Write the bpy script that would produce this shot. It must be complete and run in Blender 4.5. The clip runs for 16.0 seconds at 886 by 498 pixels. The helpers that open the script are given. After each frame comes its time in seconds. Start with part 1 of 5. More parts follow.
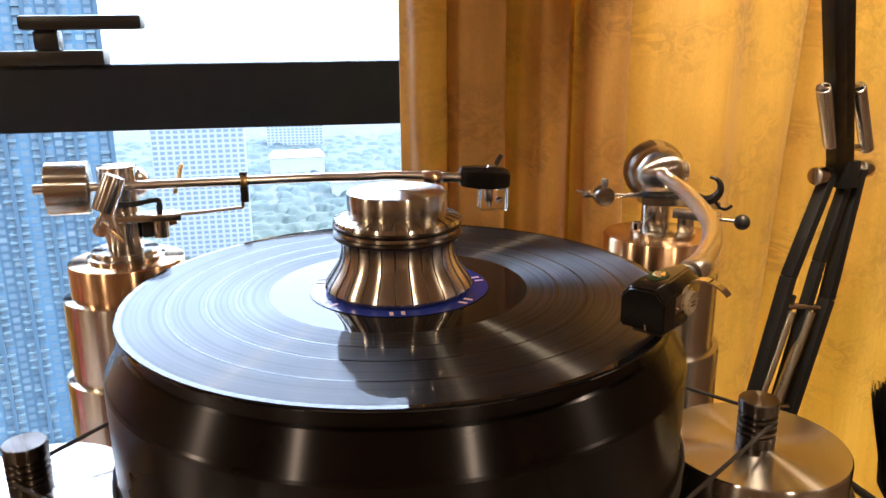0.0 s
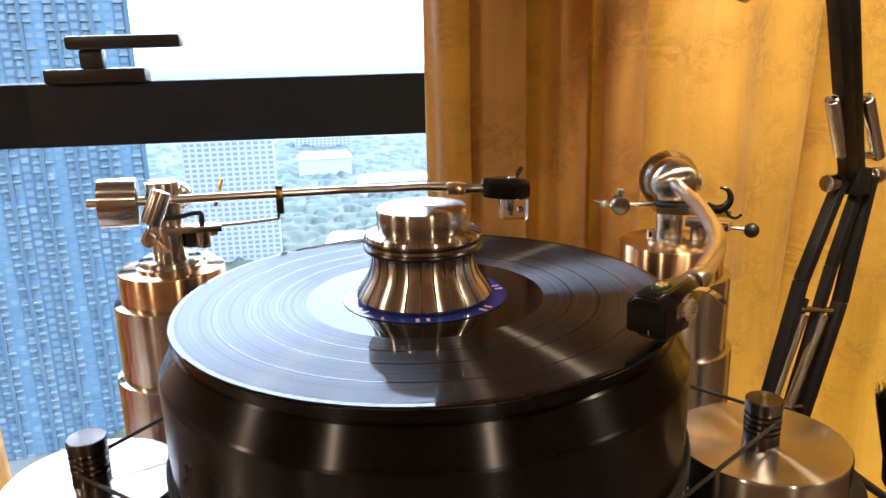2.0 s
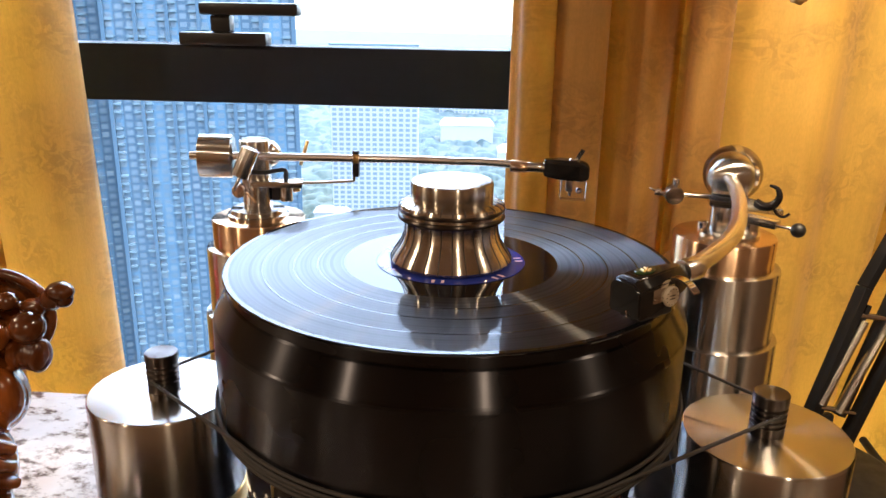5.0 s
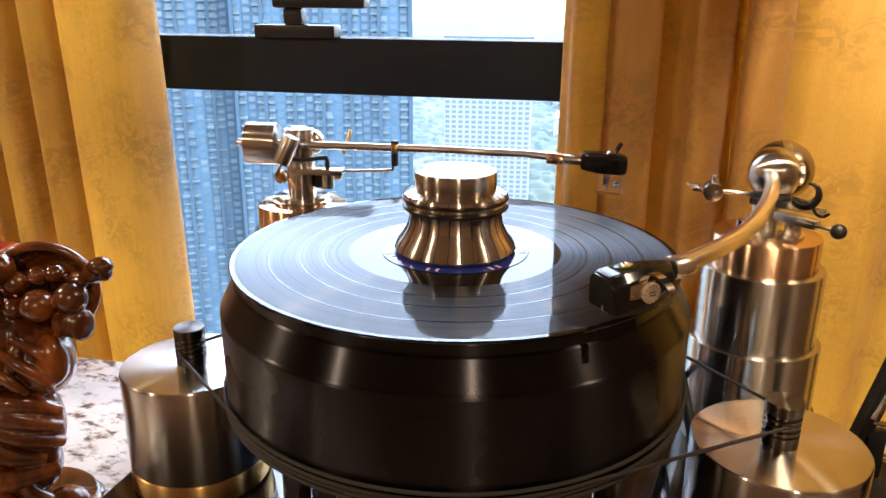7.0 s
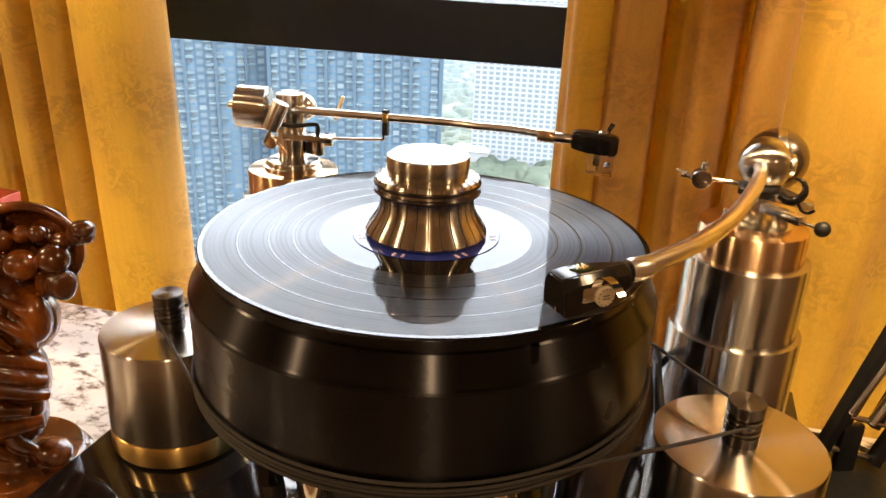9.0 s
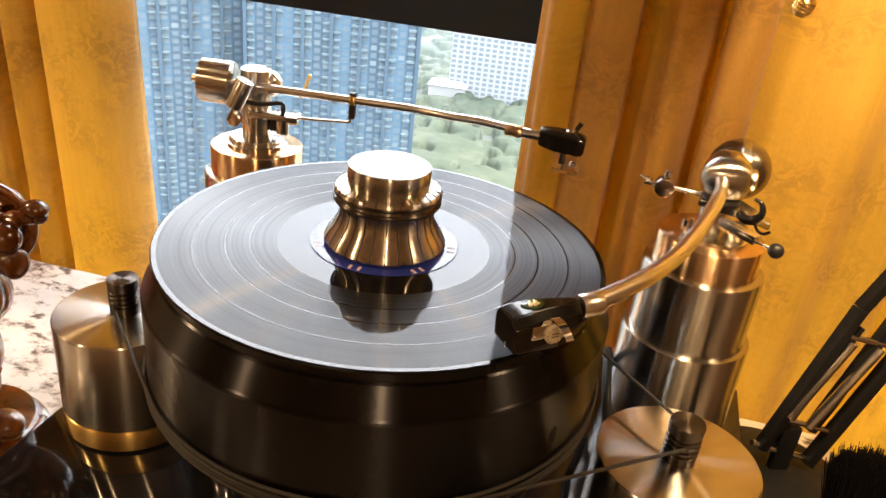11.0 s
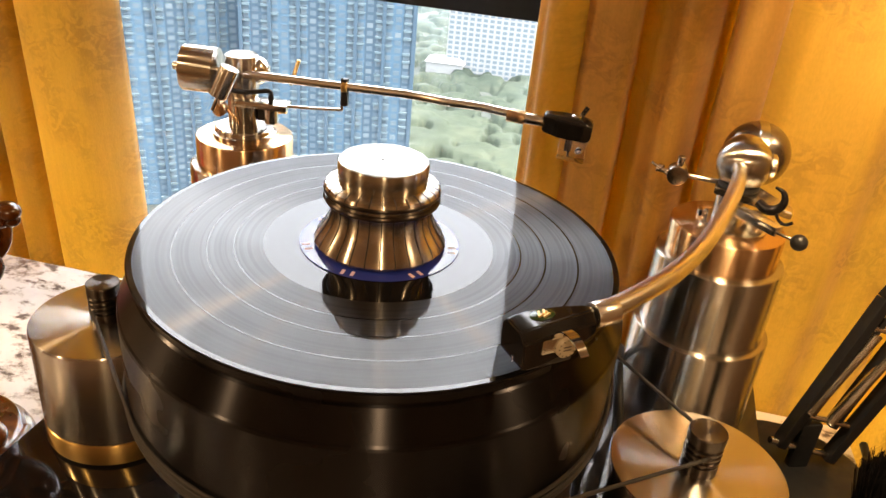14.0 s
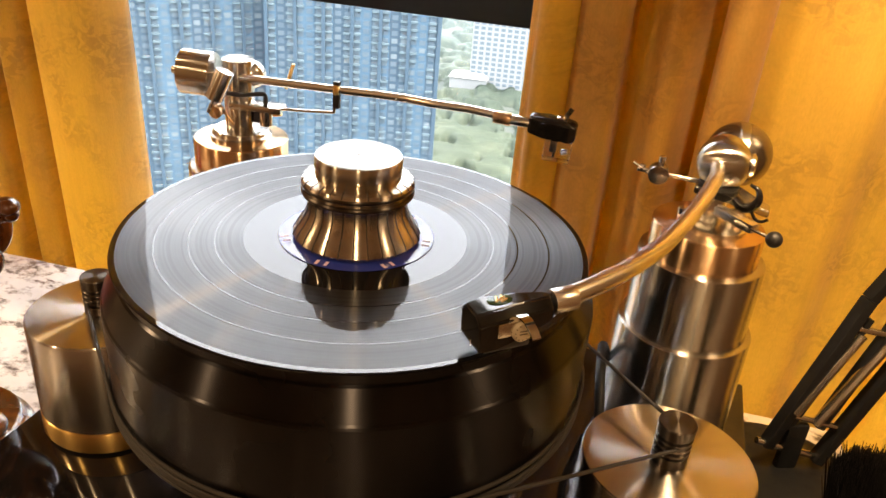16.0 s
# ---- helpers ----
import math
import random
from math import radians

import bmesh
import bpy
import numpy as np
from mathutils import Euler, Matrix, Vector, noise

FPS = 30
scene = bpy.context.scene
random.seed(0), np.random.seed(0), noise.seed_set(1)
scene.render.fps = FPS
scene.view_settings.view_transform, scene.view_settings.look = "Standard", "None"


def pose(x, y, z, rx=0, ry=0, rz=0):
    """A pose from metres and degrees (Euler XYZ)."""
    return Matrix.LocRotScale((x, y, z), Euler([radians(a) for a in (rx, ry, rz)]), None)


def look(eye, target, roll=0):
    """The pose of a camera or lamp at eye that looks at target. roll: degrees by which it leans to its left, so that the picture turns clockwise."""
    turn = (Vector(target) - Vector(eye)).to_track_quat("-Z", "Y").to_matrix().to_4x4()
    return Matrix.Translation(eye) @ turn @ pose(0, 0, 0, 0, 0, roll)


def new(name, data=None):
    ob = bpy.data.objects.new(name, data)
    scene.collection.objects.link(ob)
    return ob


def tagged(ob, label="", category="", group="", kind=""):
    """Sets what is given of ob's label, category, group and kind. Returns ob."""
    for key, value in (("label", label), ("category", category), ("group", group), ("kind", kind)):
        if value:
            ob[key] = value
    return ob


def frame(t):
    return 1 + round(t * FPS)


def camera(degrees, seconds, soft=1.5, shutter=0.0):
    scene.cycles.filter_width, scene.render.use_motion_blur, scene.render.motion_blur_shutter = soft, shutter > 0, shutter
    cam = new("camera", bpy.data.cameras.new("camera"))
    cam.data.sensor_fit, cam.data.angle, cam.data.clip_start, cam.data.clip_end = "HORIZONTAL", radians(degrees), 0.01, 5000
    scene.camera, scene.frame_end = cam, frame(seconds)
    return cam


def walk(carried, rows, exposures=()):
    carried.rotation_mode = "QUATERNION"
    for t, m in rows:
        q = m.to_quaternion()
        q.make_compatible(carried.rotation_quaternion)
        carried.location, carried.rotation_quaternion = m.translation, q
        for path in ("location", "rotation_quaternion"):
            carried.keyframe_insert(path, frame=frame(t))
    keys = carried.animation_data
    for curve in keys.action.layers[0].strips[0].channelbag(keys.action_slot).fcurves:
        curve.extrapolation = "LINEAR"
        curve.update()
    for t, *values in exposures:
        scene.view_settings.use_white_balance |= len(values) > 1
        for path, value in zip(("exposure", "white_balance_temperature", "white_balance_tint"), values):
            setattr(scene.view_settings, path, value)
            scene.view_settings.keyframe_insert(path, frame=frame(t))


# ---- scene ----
# Seconds, eye (metres), yaw, pitch and roll (degrees).
cam = camera(59.50, 16.0)
ROWS = [
    (0.0, 0.0239, -0.4177, 1.1368, -0.32, -15.43, 0.59),
    (0.5, 0.0278, -0.4265, 1.1423, 0.09, -15.26, 0.69),
    (1.0, 0.0348, -0.4283, 1.1424, 0.76, -15.13, 0.87),
    (1.5, 0.0414, -0.4316, 1.1448, 1.25, -15.22, 1.22),
    (2.0, 0.0272, -0.4513, 1.1530, 1.55, -15.40, 1.42),
    (2.5, 0.0109, -0.4824, 1.1561, 2.00, -15.48, 1.46),
    (3.0, 0.0174, -0.4998, 1.1576, 3.09, -15.83, 1.10),
    (3.5, 0.0353, -0.5021, 1.1620, 4.57, -16.47, 0.46),
    (4.0, 0.0538, -0.4982, 1.1649, 6.93, -17.01, -0.26),
    (6.5, 0.1599, -0.4830, 1.1659, 19.18, -17.88, -0.56),
    (7.0, 0.1690, -0.4764, 1.1653, 20.58, -18.12, -0.35),
    (7.5, 0.1789, -0.4688, 1.1644, 21.73, -18.57, -0.37),
    (8.0, 0.1890, -0.4680, 1.1685, 22.47, -19.44, -0.71),
    (8.5, 0.1969, -0.4624, 1.1725, 22.99, -20.51, -1.31),
    (9.0, 0.1985, -0.4536, 1.1890, 23.13, -22.09, -2.17),
    (11.5, 0.1928, -0.4261, 1.2410, 22.18, -27.46, -6.07),
    (12.0, 0.1893, -0.4182, 1.2440, 22.17, -28.02, -6.12),
    (12.5, 0.1855, -0.4126, 1.2436, 22.15, -28.41, -5.88),
    (13.0, 0.1811, -0.4078, 1.2409, 22.08, -28.52, -5.54),
    (13.5, 0.1807, -0.4005, 1.2366, 22.01, -28.52, -5.08),
    (14.0, 0.1811, -0.3949, 1.2310, 21.90, -28.36, -4.77),
    (14.5, 0.1847, -0.3916, 1.2268, 21.99, -28.23, -4.55),
    (15.0, 0.1901, -0.3925, 1.2248, 22.38, -27.98, -4.57),
    (15.5, 0.2045, -0.3939, 1.2248, 23.00, -27.66, -4.41),
    (16.0, 0.2170, -0.3998, 1.2276, 23.53, -27.42, -4.25),
]
EXPOSURES = [(0.0, 3.26, 5900, 10), (4.0, 3.28, 5900, 10), (6.5, 3.34, 5650, 10), (7.0, 3.34, 6000, 10), (8.0, 3.38, 6900, 10), (9.0, 3.42, 7600, 10), (11.5, 3.43, 7750, 11), (16.0, 3.44, 7950, 11)]
walk(cam, [(t, pose(x, y, z, 90 + pitch, roll, yaw)) for t, x, y, z, yaw, pitch, roll in ROWS], EXPOSURES)

# ---- end of camera
# ---- light and sky ----
world = bpy.data.worlds.new("sky")
scene.world = world
world.use_nodes = True
wn = world.node_tree
sky = wn.nodes.new("ShaderNodeTexSky")
sky.sky_type = "NISHITA"
sky.sun_disc = False
sky.sun_elevation = radians(55)
sky.sun_rotation = radians(70)
sky.air_density, sky.dust_density, sky.ozone_density = 1.0, 2.0, 1.0
# an even white cloud layer over the clear sky's own colour
cloud = wn.nodes.new("ShaderNodeMix")
cloud.data_type, cloud.blend_type = "RGBA", "ADD"
cloud.inputs[0].default_value = 1.0
wc = wn.nodes.new("ShaderNodeTexCoord")
ws = wn.nodes.new("ShaderNodeSeparateXYZ")
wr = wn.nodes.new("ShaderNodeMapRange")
wr.interpolation_type = "SMOOTHSTEP"
wr.inputs[1].default_value, wr.inputs[2].default_value = 0.12, 0.80
wt = wn.nodes.new("ShaderNodeMix")
wt.data_type = "RGBA"
wt.inputs[6].default_value, wt.inputs[7].default_value = (0.95, 1.0, 1.1, 1), (7.6, 7.7, 7.9, 1)  # horizon, zenith
wn.links.new(wc.outputs["Generated"], ws.inputs[0])
wn.links.new(ws.outputs[2], wr.inputs[0])
wn.links.new(wr.outputs[0], wt.inputs[0])
wn.links.new(wt.outputs[2], cloud.inputs[7])
wn.links.new(sky.outputs[0], cloud.inputs[6])
wn.links.new(cloud.outputs[2], wn.nodes["Background"].inputs[0])
wn.nodes["Background"].inputs[1].default_value = 0.15

sun = new("sun", bpy.data.lights.new("sun", "SUN"))
sun.data.energy, sun.data.angle, sun.data.color = 0.5, radians(12), (1, 0.97, 0.92)
sun.matrix_world = look((54, 20, 82), (0, 0, 0))

# warm ceiling downlights: place and power
DOWNLIGHTS = [(1.45, 0.16, 2.47, 1.7), (-2.2, -0.40, 2.47, 4.2), (1.3, -2.45, 2.47, 4.0), (-1.7, -2.4, 2.47, 4.0)]
DESK_LAMP = 0.5
LAMP_TINT = (1.0, 0.73, 0.45)


# ---- materials ----
def material(name, base, rough=0.5, metal=0.0, aniso=0.0, spec=0.5):
    m = bpy.data.materials.new(name)
    m.use_nodes = True
    p = m.node_tree.nodes["Principled BSDF"]
    p.inputs["Base Color"].default_value = (*base, 1)
    p.inputs["Roughness"].default_value = rough
    p.inputs["Metallic"].default_value = metal
    p.inputs["Anisotropic"].default_value = aniso
    p.inputs["Specular IOR Level"].default_value = spec
    return m


def nodes(m):
    t = m.node_tree
    return t, t.nodes["Principled BSDF"], t.nodes.new, t.links.new


def ramp(t, src, stops):
    r = t.nodes.new("ShaderNodeValToRGB")
    while len(r.color_ramp.elements) < len(stops):
        r.color_ramp.elements.new(0.5)
    for e, (at, c) in zip(r.color_ramp.elements, stops):
        e.position, e.color = at, (*c, 1) if len(c) == 3 else c
    t.links.new(src, r.inputs[0])
    return r.outputs[0]


def noise_at(t, scale, detail=4, stretch=(1, 1, 1), coord="Object", rough=0.55):
    c = t.nodes.new("ShaderNodeTexCoord")
    mp = t.nodes.new("ShaderNodeMapping")
    mp.inputs["Scale"].default_value = stretch
    n = t.nodes.new("ShaderNodeTexNoise")
    n.inputs["Scale"].default_value, n.inputs["Detail"].default_value, n.inputs["Roughness"].default_value = scale, detail, rough
    t.links.new(c.outputs[coord], mp.inputs[0])
    t.links.new(mp.outputs[0], n.inputs["Vector"])
    return n.outputs["Fac"]


def mapped(t, src, lo, hi, a=0.3, b=0.7):
    r = t.nodes.new("ShaderNodeMapRange")
    for i, v in enumerate((a, b, lo, hi)):
        r.inputs[1 + i].default_value = v
    t.links.new(src, r.inputs[0])
    return r.outputs[0]


def bump(t, p, src, strength, dist):
    b = t.nodes.new("ShaderNodeBump")
    b.inputs["Strength"].default_value, b.inputs["Distance"].default_value = strength, dist
    t.links.new(src, b.inputs["Height"])
    t.links.new(b.outputs[0], p.inputs["Normal"])


def turned(name, base, rough, aniso, metal=1.0, vary=0.0, turn=0.25, ring=900):
    """A metal turned on a lathe: fine rings round the local z axis."""
    m = material(name, base, rough, metal, aniso)
    t, p, add, link = nodes(m)
    tan = add("ShaderNodeTangent")
    tan.direction_type, tan.axis = "RADIAL", "Z"
    link(tan.outputs[0], p.inputs["Tangent"])
    p.inputs["Anisotropic Rotation"].default_value = turn
    c = add("ShaderNodeTexCoord")
    s = add("ShaderNodeSeparateXYZ")
    link(c.outputs["Object"], s.inputs[0])
    # radius and height together give the tool marks
    ln = add("ShaderNodeVectorMath")
    ln.operation = "LENGTH"
    cmb0 = add("ShaderNodeCombineXYZ")
    link(s.outputs[0], cmb0.inputs[0])
    link(s.outputs[1], cmb0.inputs[1])
    link(cmb0.outputs[0], ln.inputs[0])
    cmb = add("ShaderNodeCombineXYZ")
    link(ln.outputs["Value"], cmb.inputs[0])
    link(s.outputs[2], cmb.inputs[1])
    n = add("ShaderNodeTexNoise")
    n.inputs["Scale"].default_value, n.inputs["Detail"].default_value = ring, 3
    link(cmb.outputs[0], n.inputs["Vector"])
    smudge = noise_at(t, 14, 3)
    mix = add("ShaderNodeMath")
    mix.operation = "ADD"
    link(mapped(t, n.outputs["Fac"], -vary * rough, vary * rough), mix.inputs[0])
    link(mapped(t, smudge, rough * 0.96, rough * 1.05), mix.inputs[1])
    link(mix.outputs[0], p.inputs["Roughness"])
    return m


STEEL = turned("turned_steel", (0.54, 0.51, 0.47), 0.225, 1.0)
STEEL_FINE = material("polished_steel", (0.62, 0.59, 0.54), 0.22, 1.0)
TUBE_STEEL = material("satin_arm_steel", (0.84, 0.80, 0.73), 0.27, 1.0)
CHROME = material("chrome", (0.78, 0.76, 0.73), 0.07, 1.0)
BRONZE = turned("turned_bronze", (0.72, 0.49, 0.30), 0.26, 1.0)
BRASS = turned("turned_brass", (0.86, 0.58, 0.22), 0.30, 0.95)
CLAMP_METAL = turned("clamp_steel", (0.56, 0.50, 0.43), 0.23, 1.0, ring=500)
GUNMETAL = turned("dark_pulley_metal", (0.10, 0.085, 0.075), 0.32, 0.9)
PLATTER_BLACK = turned("black_anodised_platter", (0.031, 0.030, 0.033), 0.27, 1.0, metal=1.0, ring=1200)
DARK_SHELL = material("dark_nickel", (0.30, 0.26, 0.22), 0.27, 1.0)
BLACK_GLOSS = material("black_lacquer", (0.010, 0.009, 0.009), 0.13, 0.0, spec=0.45)
BLACK_SATIN = material("black_satin", (0.014, 0.014, 0.015), 0.38)
BLACK_ACRYLIC = material("black_acrylic", (0.008, 0.008, 0.009), 0.05, 0.0, spec=0.6)
RUBBER = material("rubber_belt", (0.030, 0.026, 0.024), 0.7)
FRAME_PAINT = material("charcoal_window_frame", (0.016, 0.020, 0.030), 0.52, spec=0.2)
LAMP_PAINT = material("grey_lamp_enamel", (0.010, 0.011, 0.013), 0.45, spec=0.30)
WALL_PAINT = material("dim_wall", (0.26, 0.18, 0.12), 0.7)
CEILING_PAINT = material("white_ceiling", (0.66, 0.62, 0.57), 0.75)
FLOOR_WOOD = material("brown_floor", (0.16, 0.09, 0.05), 0.4)
LABEL_BLUE = material("blue_label", (0.020, 0.038, 0.28), 0.05, spec=0.24)
LABEL_BLUE.node_tree.nodes["Principled BSDF"].inputs["IOR"].default_value = 1.7
LABEL_PALE = material("label_print", (0.72, 0.55, 0.74), 0.5)
PAPER = material("printed_badge", (0.50, 0.42, 0.30), 0.35)
GREEN = material("badge_green", (0.035, 0.065, 0.02), 0.25)
WHITE_GLAZE = material("white_porcelain", (0.8, 0.79, 0.76), 0.15)
RED_LACQUER = material("red_lacquer", (0.45, 0.04, 0.02), 0.3)
BRISTLE = material("black_bristle", (0.007, 0.006, 0.006), 0.7, spec=0.15)

for paint, scale in ((FRAME_PAINT, 60), (LAMP_PAINT, 90), (BLACK_SATIN, 120), (WALL_PAINT, 8)):
    t, p, add, link = nodes(paint)
    r = p.inputs["Roughness"].default_value
    f = noise_at(t, scale, 5)
    link(mapped(t, f, r * 0.8, r * 1.2), p.inputs["Roughness"])
    bump(t, p, f, 0.05, 0.0006)


def vinyl(name, rough, aniso, ring, strength):
    m = material(name, (0.006, 0.006, 0.007), rough, 0.0, aniso, spec=0.6)
    m.node_tree.nodes["Principled BSDF"].inputs["IOR"].default_value = 1.7
    t, p, add, link = nodes(m)
    tan = add("ShaderNodeTangent")
    tan.direction_type, tan.axis = "RADIAL", "Z"
    link(tan.outputs[0], p.inputs["Tangent"])
    p.inputs["Anisotropic Rotation"].default_value = 0.25
    c = add("ShaderNodeTexCoord")
    flat = add("ShaderNodeVectorMath")
    flat.operation = "MULTIPLY"
    flat.inputs[1].default_value = (1, 1, 0)
    link(c.outputs["Object"], flat.inputs[0])
    ln = add("ShaderNodeVectorMath")
    ln.operation = "LENGTH"
    link(flat.outputs[0], ln.inputs[0])
    n = add("ShaderNodeTexNoise")
    n.noise_dimensions = "1D"
    n.inputs["Scale"].default_value, n.inputs["Detail"].default_value = ring, 4
    link(ln.outputs["Value"], n.inputs["W"])
    if ring > 500:
        n2 = add("ShaderNodeTexNoise")
        n2.noise_dimensions = "1D"
        n2.inputs["Scale"].default_value, n2.inputs["Detail"].default_value = ring / 6, 5
        link(ln.outputs["Value"], n2.inputs["W"])
        link(mapped(t, n2.outputs["Fac"], 0.02, 0.06, 0.35, 0.65), p.inputs["Specular IOR Level"])
        link(mapped(t, n.outputs["Fac"], rough * 0.9, rough * 1.1), p.inputs["Roughness"])
    if strength:
        bump(t, p, n.outputs["Fac"], strength, 0.00014)
    return m


VINYL_GROOVE = vinyl("vinyl_grooves", 0.40, 0.98, 2500, 0)
p = VINYL_GROOVE.node_tree.nodes["Principled BSDF"]
p.inputs["Coat Weight"].default_value, p.inputs["Coat Roughness"].default_value = 0.30, 0.025
# the groove's two walls lean in and out along the radius
t, p, add, link = nodes(VINYL_GROOVE)
c = add("ShaderNodeTexCoord")
out = add("ShaderNodeVectorMath")
out.operation = "MULTIPLY"
out.inputs[1].default_value = (1, 1, 0)
link(c.outputs["Object"], out.inputs[0])
unit = add("ShaderNodeVectorMath")
unit.operation = "NORMALIZE"
link(out.outputs[0], unit.inputs[0])
tan = add("ShaderNodeTangent")
tan.direction_type, tan.axis = "RADIAL", "Z"
last = p.outputs[0]
for slope in (-0.8, 0.8):
    tilt = add("ShaderNodeVectorMath")
    tilt.operation = "MULTIPLY_ADD"
    tilt.inputs[1].default_value = (slope, slope, slope)
    tilt.inputs[2].default_value = (0, 0, 1)
    link(unit.outputs[0], tilt.inputs[0])
    nrm = add("ShaderNodeVectorMath")
    nrm.operation = "NORMALIZE"
    link(tilt.outputs[0], nrm.inputs[0])
    wall = add("ShaderNodeBsdfAnisotropic")
    wall.inputs["Color"].default_value = (0.022, 0.022, 0.022, 1)
    wall.inputs["Roughness"].default_value = 0.35
    wall.inputs["Anisotropy"].default_value = 0.77
    link(nrm.outputs[0], wall.inputs["Normal"])
    link(tan.outputs[0], wall.inputs["Tangent"])
    both = add("ShaderNodeAddShader")
    link(last, both.inputs[0])
    link(wall.outputs[0], both.inputs[1])
    last = both.outputs[0]
link(last, t.nodes["Material Output"].inputs[0])
VINYL_SMOOTH = vinyl("vinyl_smooth", 0.035, 0.0, 300, 0)
VINYL_SMOOTH.node_tree.nodes["Principled BSDF"].inputs["Specular IOR Level"].default_value = 0.24
VINYL_DEAD = vinyl("vinyl_run_out", 0.05, 0.0, 300, 0)
VINYL_DEAD.node_tree.nodes["Principled BSDF"].inputs["Specular IOR Level"].default_value = 0.17

# marble: pale ground with brown and grey crystals
MARBLE = material("speckled_marble", (0.7, 0.66, 0.6), 0.14)
t, p, add, link = nodes(MARBLE)
cloud = noise_at(t, 9, 6)
speck = noise_at(t, 38, 8, (1, 1.5, 1), rough=0.65)
vein = noise_at(t, 17, 9, (1, 1, 1), rough=0.7)
mixa = add("ShaderNodeMix")
mixa.data_type = "RGBA"
mixa.blend_type = "MULTIPLY"
mixa.inputs[0].default_value = 1.0
link(ramp(t, cloud, [(0.3, (0.66, 0.63, 0.60)), (0.5, (0.86, 0.83, 0.79)), (0.7, (0.80, 0.70, 0.62))]), mixa.inputs[6])
mixb = add("ShaderNodeMix")
mixb.data_type = "RGBA"
mixb.blend_type = "MULTIPLY"
mixb.inputs[0].default_value = 1.0
link(ramp(t, speck, [(0.37, (0.20, 0.17, 0.16)), (0.43, (0.72, 0.68, 0.64)), (0.49, (1, 1, 1))]), mixb.inputs[6])
link(ramp(t, vein, [(0.36, (0.30, 0.24, 0.21)), (0.45, (0.95, 0.93, 0.9)), (0.9, (1, 1, 1))]), mixb.inputs[7])
link(mixb.outputs[2], mixa.inputs[7])
link(mixa.outputs[2], p.inputs["Base Color"])
link(mapped(t, cloud, 0.10, 0.22), p.inputs["Roughness"])

# carved reddish-brown wood; grain contrast widened to imitate dark hollows and orange highlights
CARVED = material("carved_wood", (0.12, 0.035, 0.01), 0.2, spec=0.6)
t, p, add, link = nodes(CARVED)
g = noise_at(t, 30, 6, (1, 1, 0.25))
link(ramp(t, g, [(0.25, (0.012, 0.003, 0.0008)), (0.5, (0.11, 0.028, 0.004)), (0.72, (0.42, 0.115, 0.014))]), p.inputs["Base Color"])
link(mapped(t, noise_at(t, 70, 4), 0.14, 0.28), p.inputs["Roughness"])
p.inputs["Coat Weight"].default_value, p.inputs["Coat Roughness"].default_value = 0.25, 0.08

# gold damask curtain: light passes into it from the window side
CURTAIN = material("gold_damask", (0.5, 0.3, 0.06), 0.55)
t, p, add, link = nodes(CURTAIN)
uv = add("ShaderNodeUVMap")
uv.uv_map = "UVMap"
blot = add("ShaderNodeTexNoise")
blot.inputs["Scale"].default_value, blot.inputs["Detail"].default_value, blot.inputs["Roughness"].default_value = 11, 3, 0.5
mpb = add("ShaderNodeMapping")
mpb.inputs["Scale"].default_value = (1.3, 1, 1)
link(uv.outputs[0], mpb.inputs[0])
link(mpb.outputs[0], blot.inputs["Vector"])
vor = add("ShaderNodeTexNoise")
vor.inputs["Scale"].default_value, vor.inputs["Detail"].default_value, vor.inputs["Distortion"].default_value = 70, 3, 1.6
link(uv.outputs[0], vor.inputs["Vector"])
motif = add("ShaderNodeMath")
motif.operation = "MULTIPLY"
link(mapped(t, blot.outputs["Fac"], 0, 1, 0.44, 0.64), motif.inputs[0])
link(mapped(t, vor.outputs["Fac"], 0, 1, 0.42, 0.58), motif.inputs[1])
weave = add("ShaderNodeTexNoise")
weave.inputs["Scale"].default_value, weave.inputs["Detail"].default_value = 700, 2
mpw = add("ShaderNodeMapping")
mpw.inputs["Scale"].default_value = (1, 0.25, 1)
link(uv.outputs[0], mpw.inputs[0])
link(mpw.outputs[0], weave.inputs["Vector"])
cmix = add("ShaderNodeMix")
cmix.data_type = "RGBA"
cmix.inputs[6].default_value = (0.56, 0.365, 0.105, 1)
cmix.inputs[7].default_value = (0.40, 0.235, 0.065, 1)
link(mapped(t, motif.outputs[0], 0, 0.85, 0, 0.8), cmix.inputs[0])
cmul = add("ShaderNodeMix")
cmul.data_type = "RGBA"
cmul.blend_type = "MULTIPLY"
cmul.inputs[0].default_value = 1
link(cmix.outputs[2], cmul.inputs[6])
slub = add("ShaderNodeTexNoise")
slub.inputs["Scale"].default_value, slub.inputs["Detail"].default_value = 90, 5
mps = add("ShaderNodeMapping")
mps.inputs["Scale"].default_value = (1.6, 0.12, 1)
link(uv.outputs[0], mps.inputs[0])
link(mps.outputs[0], slub.inputs["Vector"])
both = add("ShaderNodeMath")
both.operation = "MULTIPLY"
link(mapped(t, weave.outputs["Fac"], 0.80, 1.0), both.inputs[0])
link(mapped(t, slub.outputs["Fac"], 0.78, 1.0), both.inputs[1])
link(ramp(t, both.outputs[0], [(0.60, (0.58, 0.55, 0.50)), (0.98, (1.05, 1.05, 1.05))]), cmul.inputs[7])
link(cmul.outputs[2], p.inputs["Base Color"])
link(mapped(t, motif.outputs[0], 0.52, 0.60, 0, 1), p.inputs["Roughness"])
p.inputs["Sheen Weight"].default_value = 0.25
bump(t, p, weave.outputs["Fac"], 0.25, 0.0006)
tl = add("ShaderNodeBsdfTranslucent")
tmix = add("ShaderNodeMix")
tmix.data_type = "RGBA"
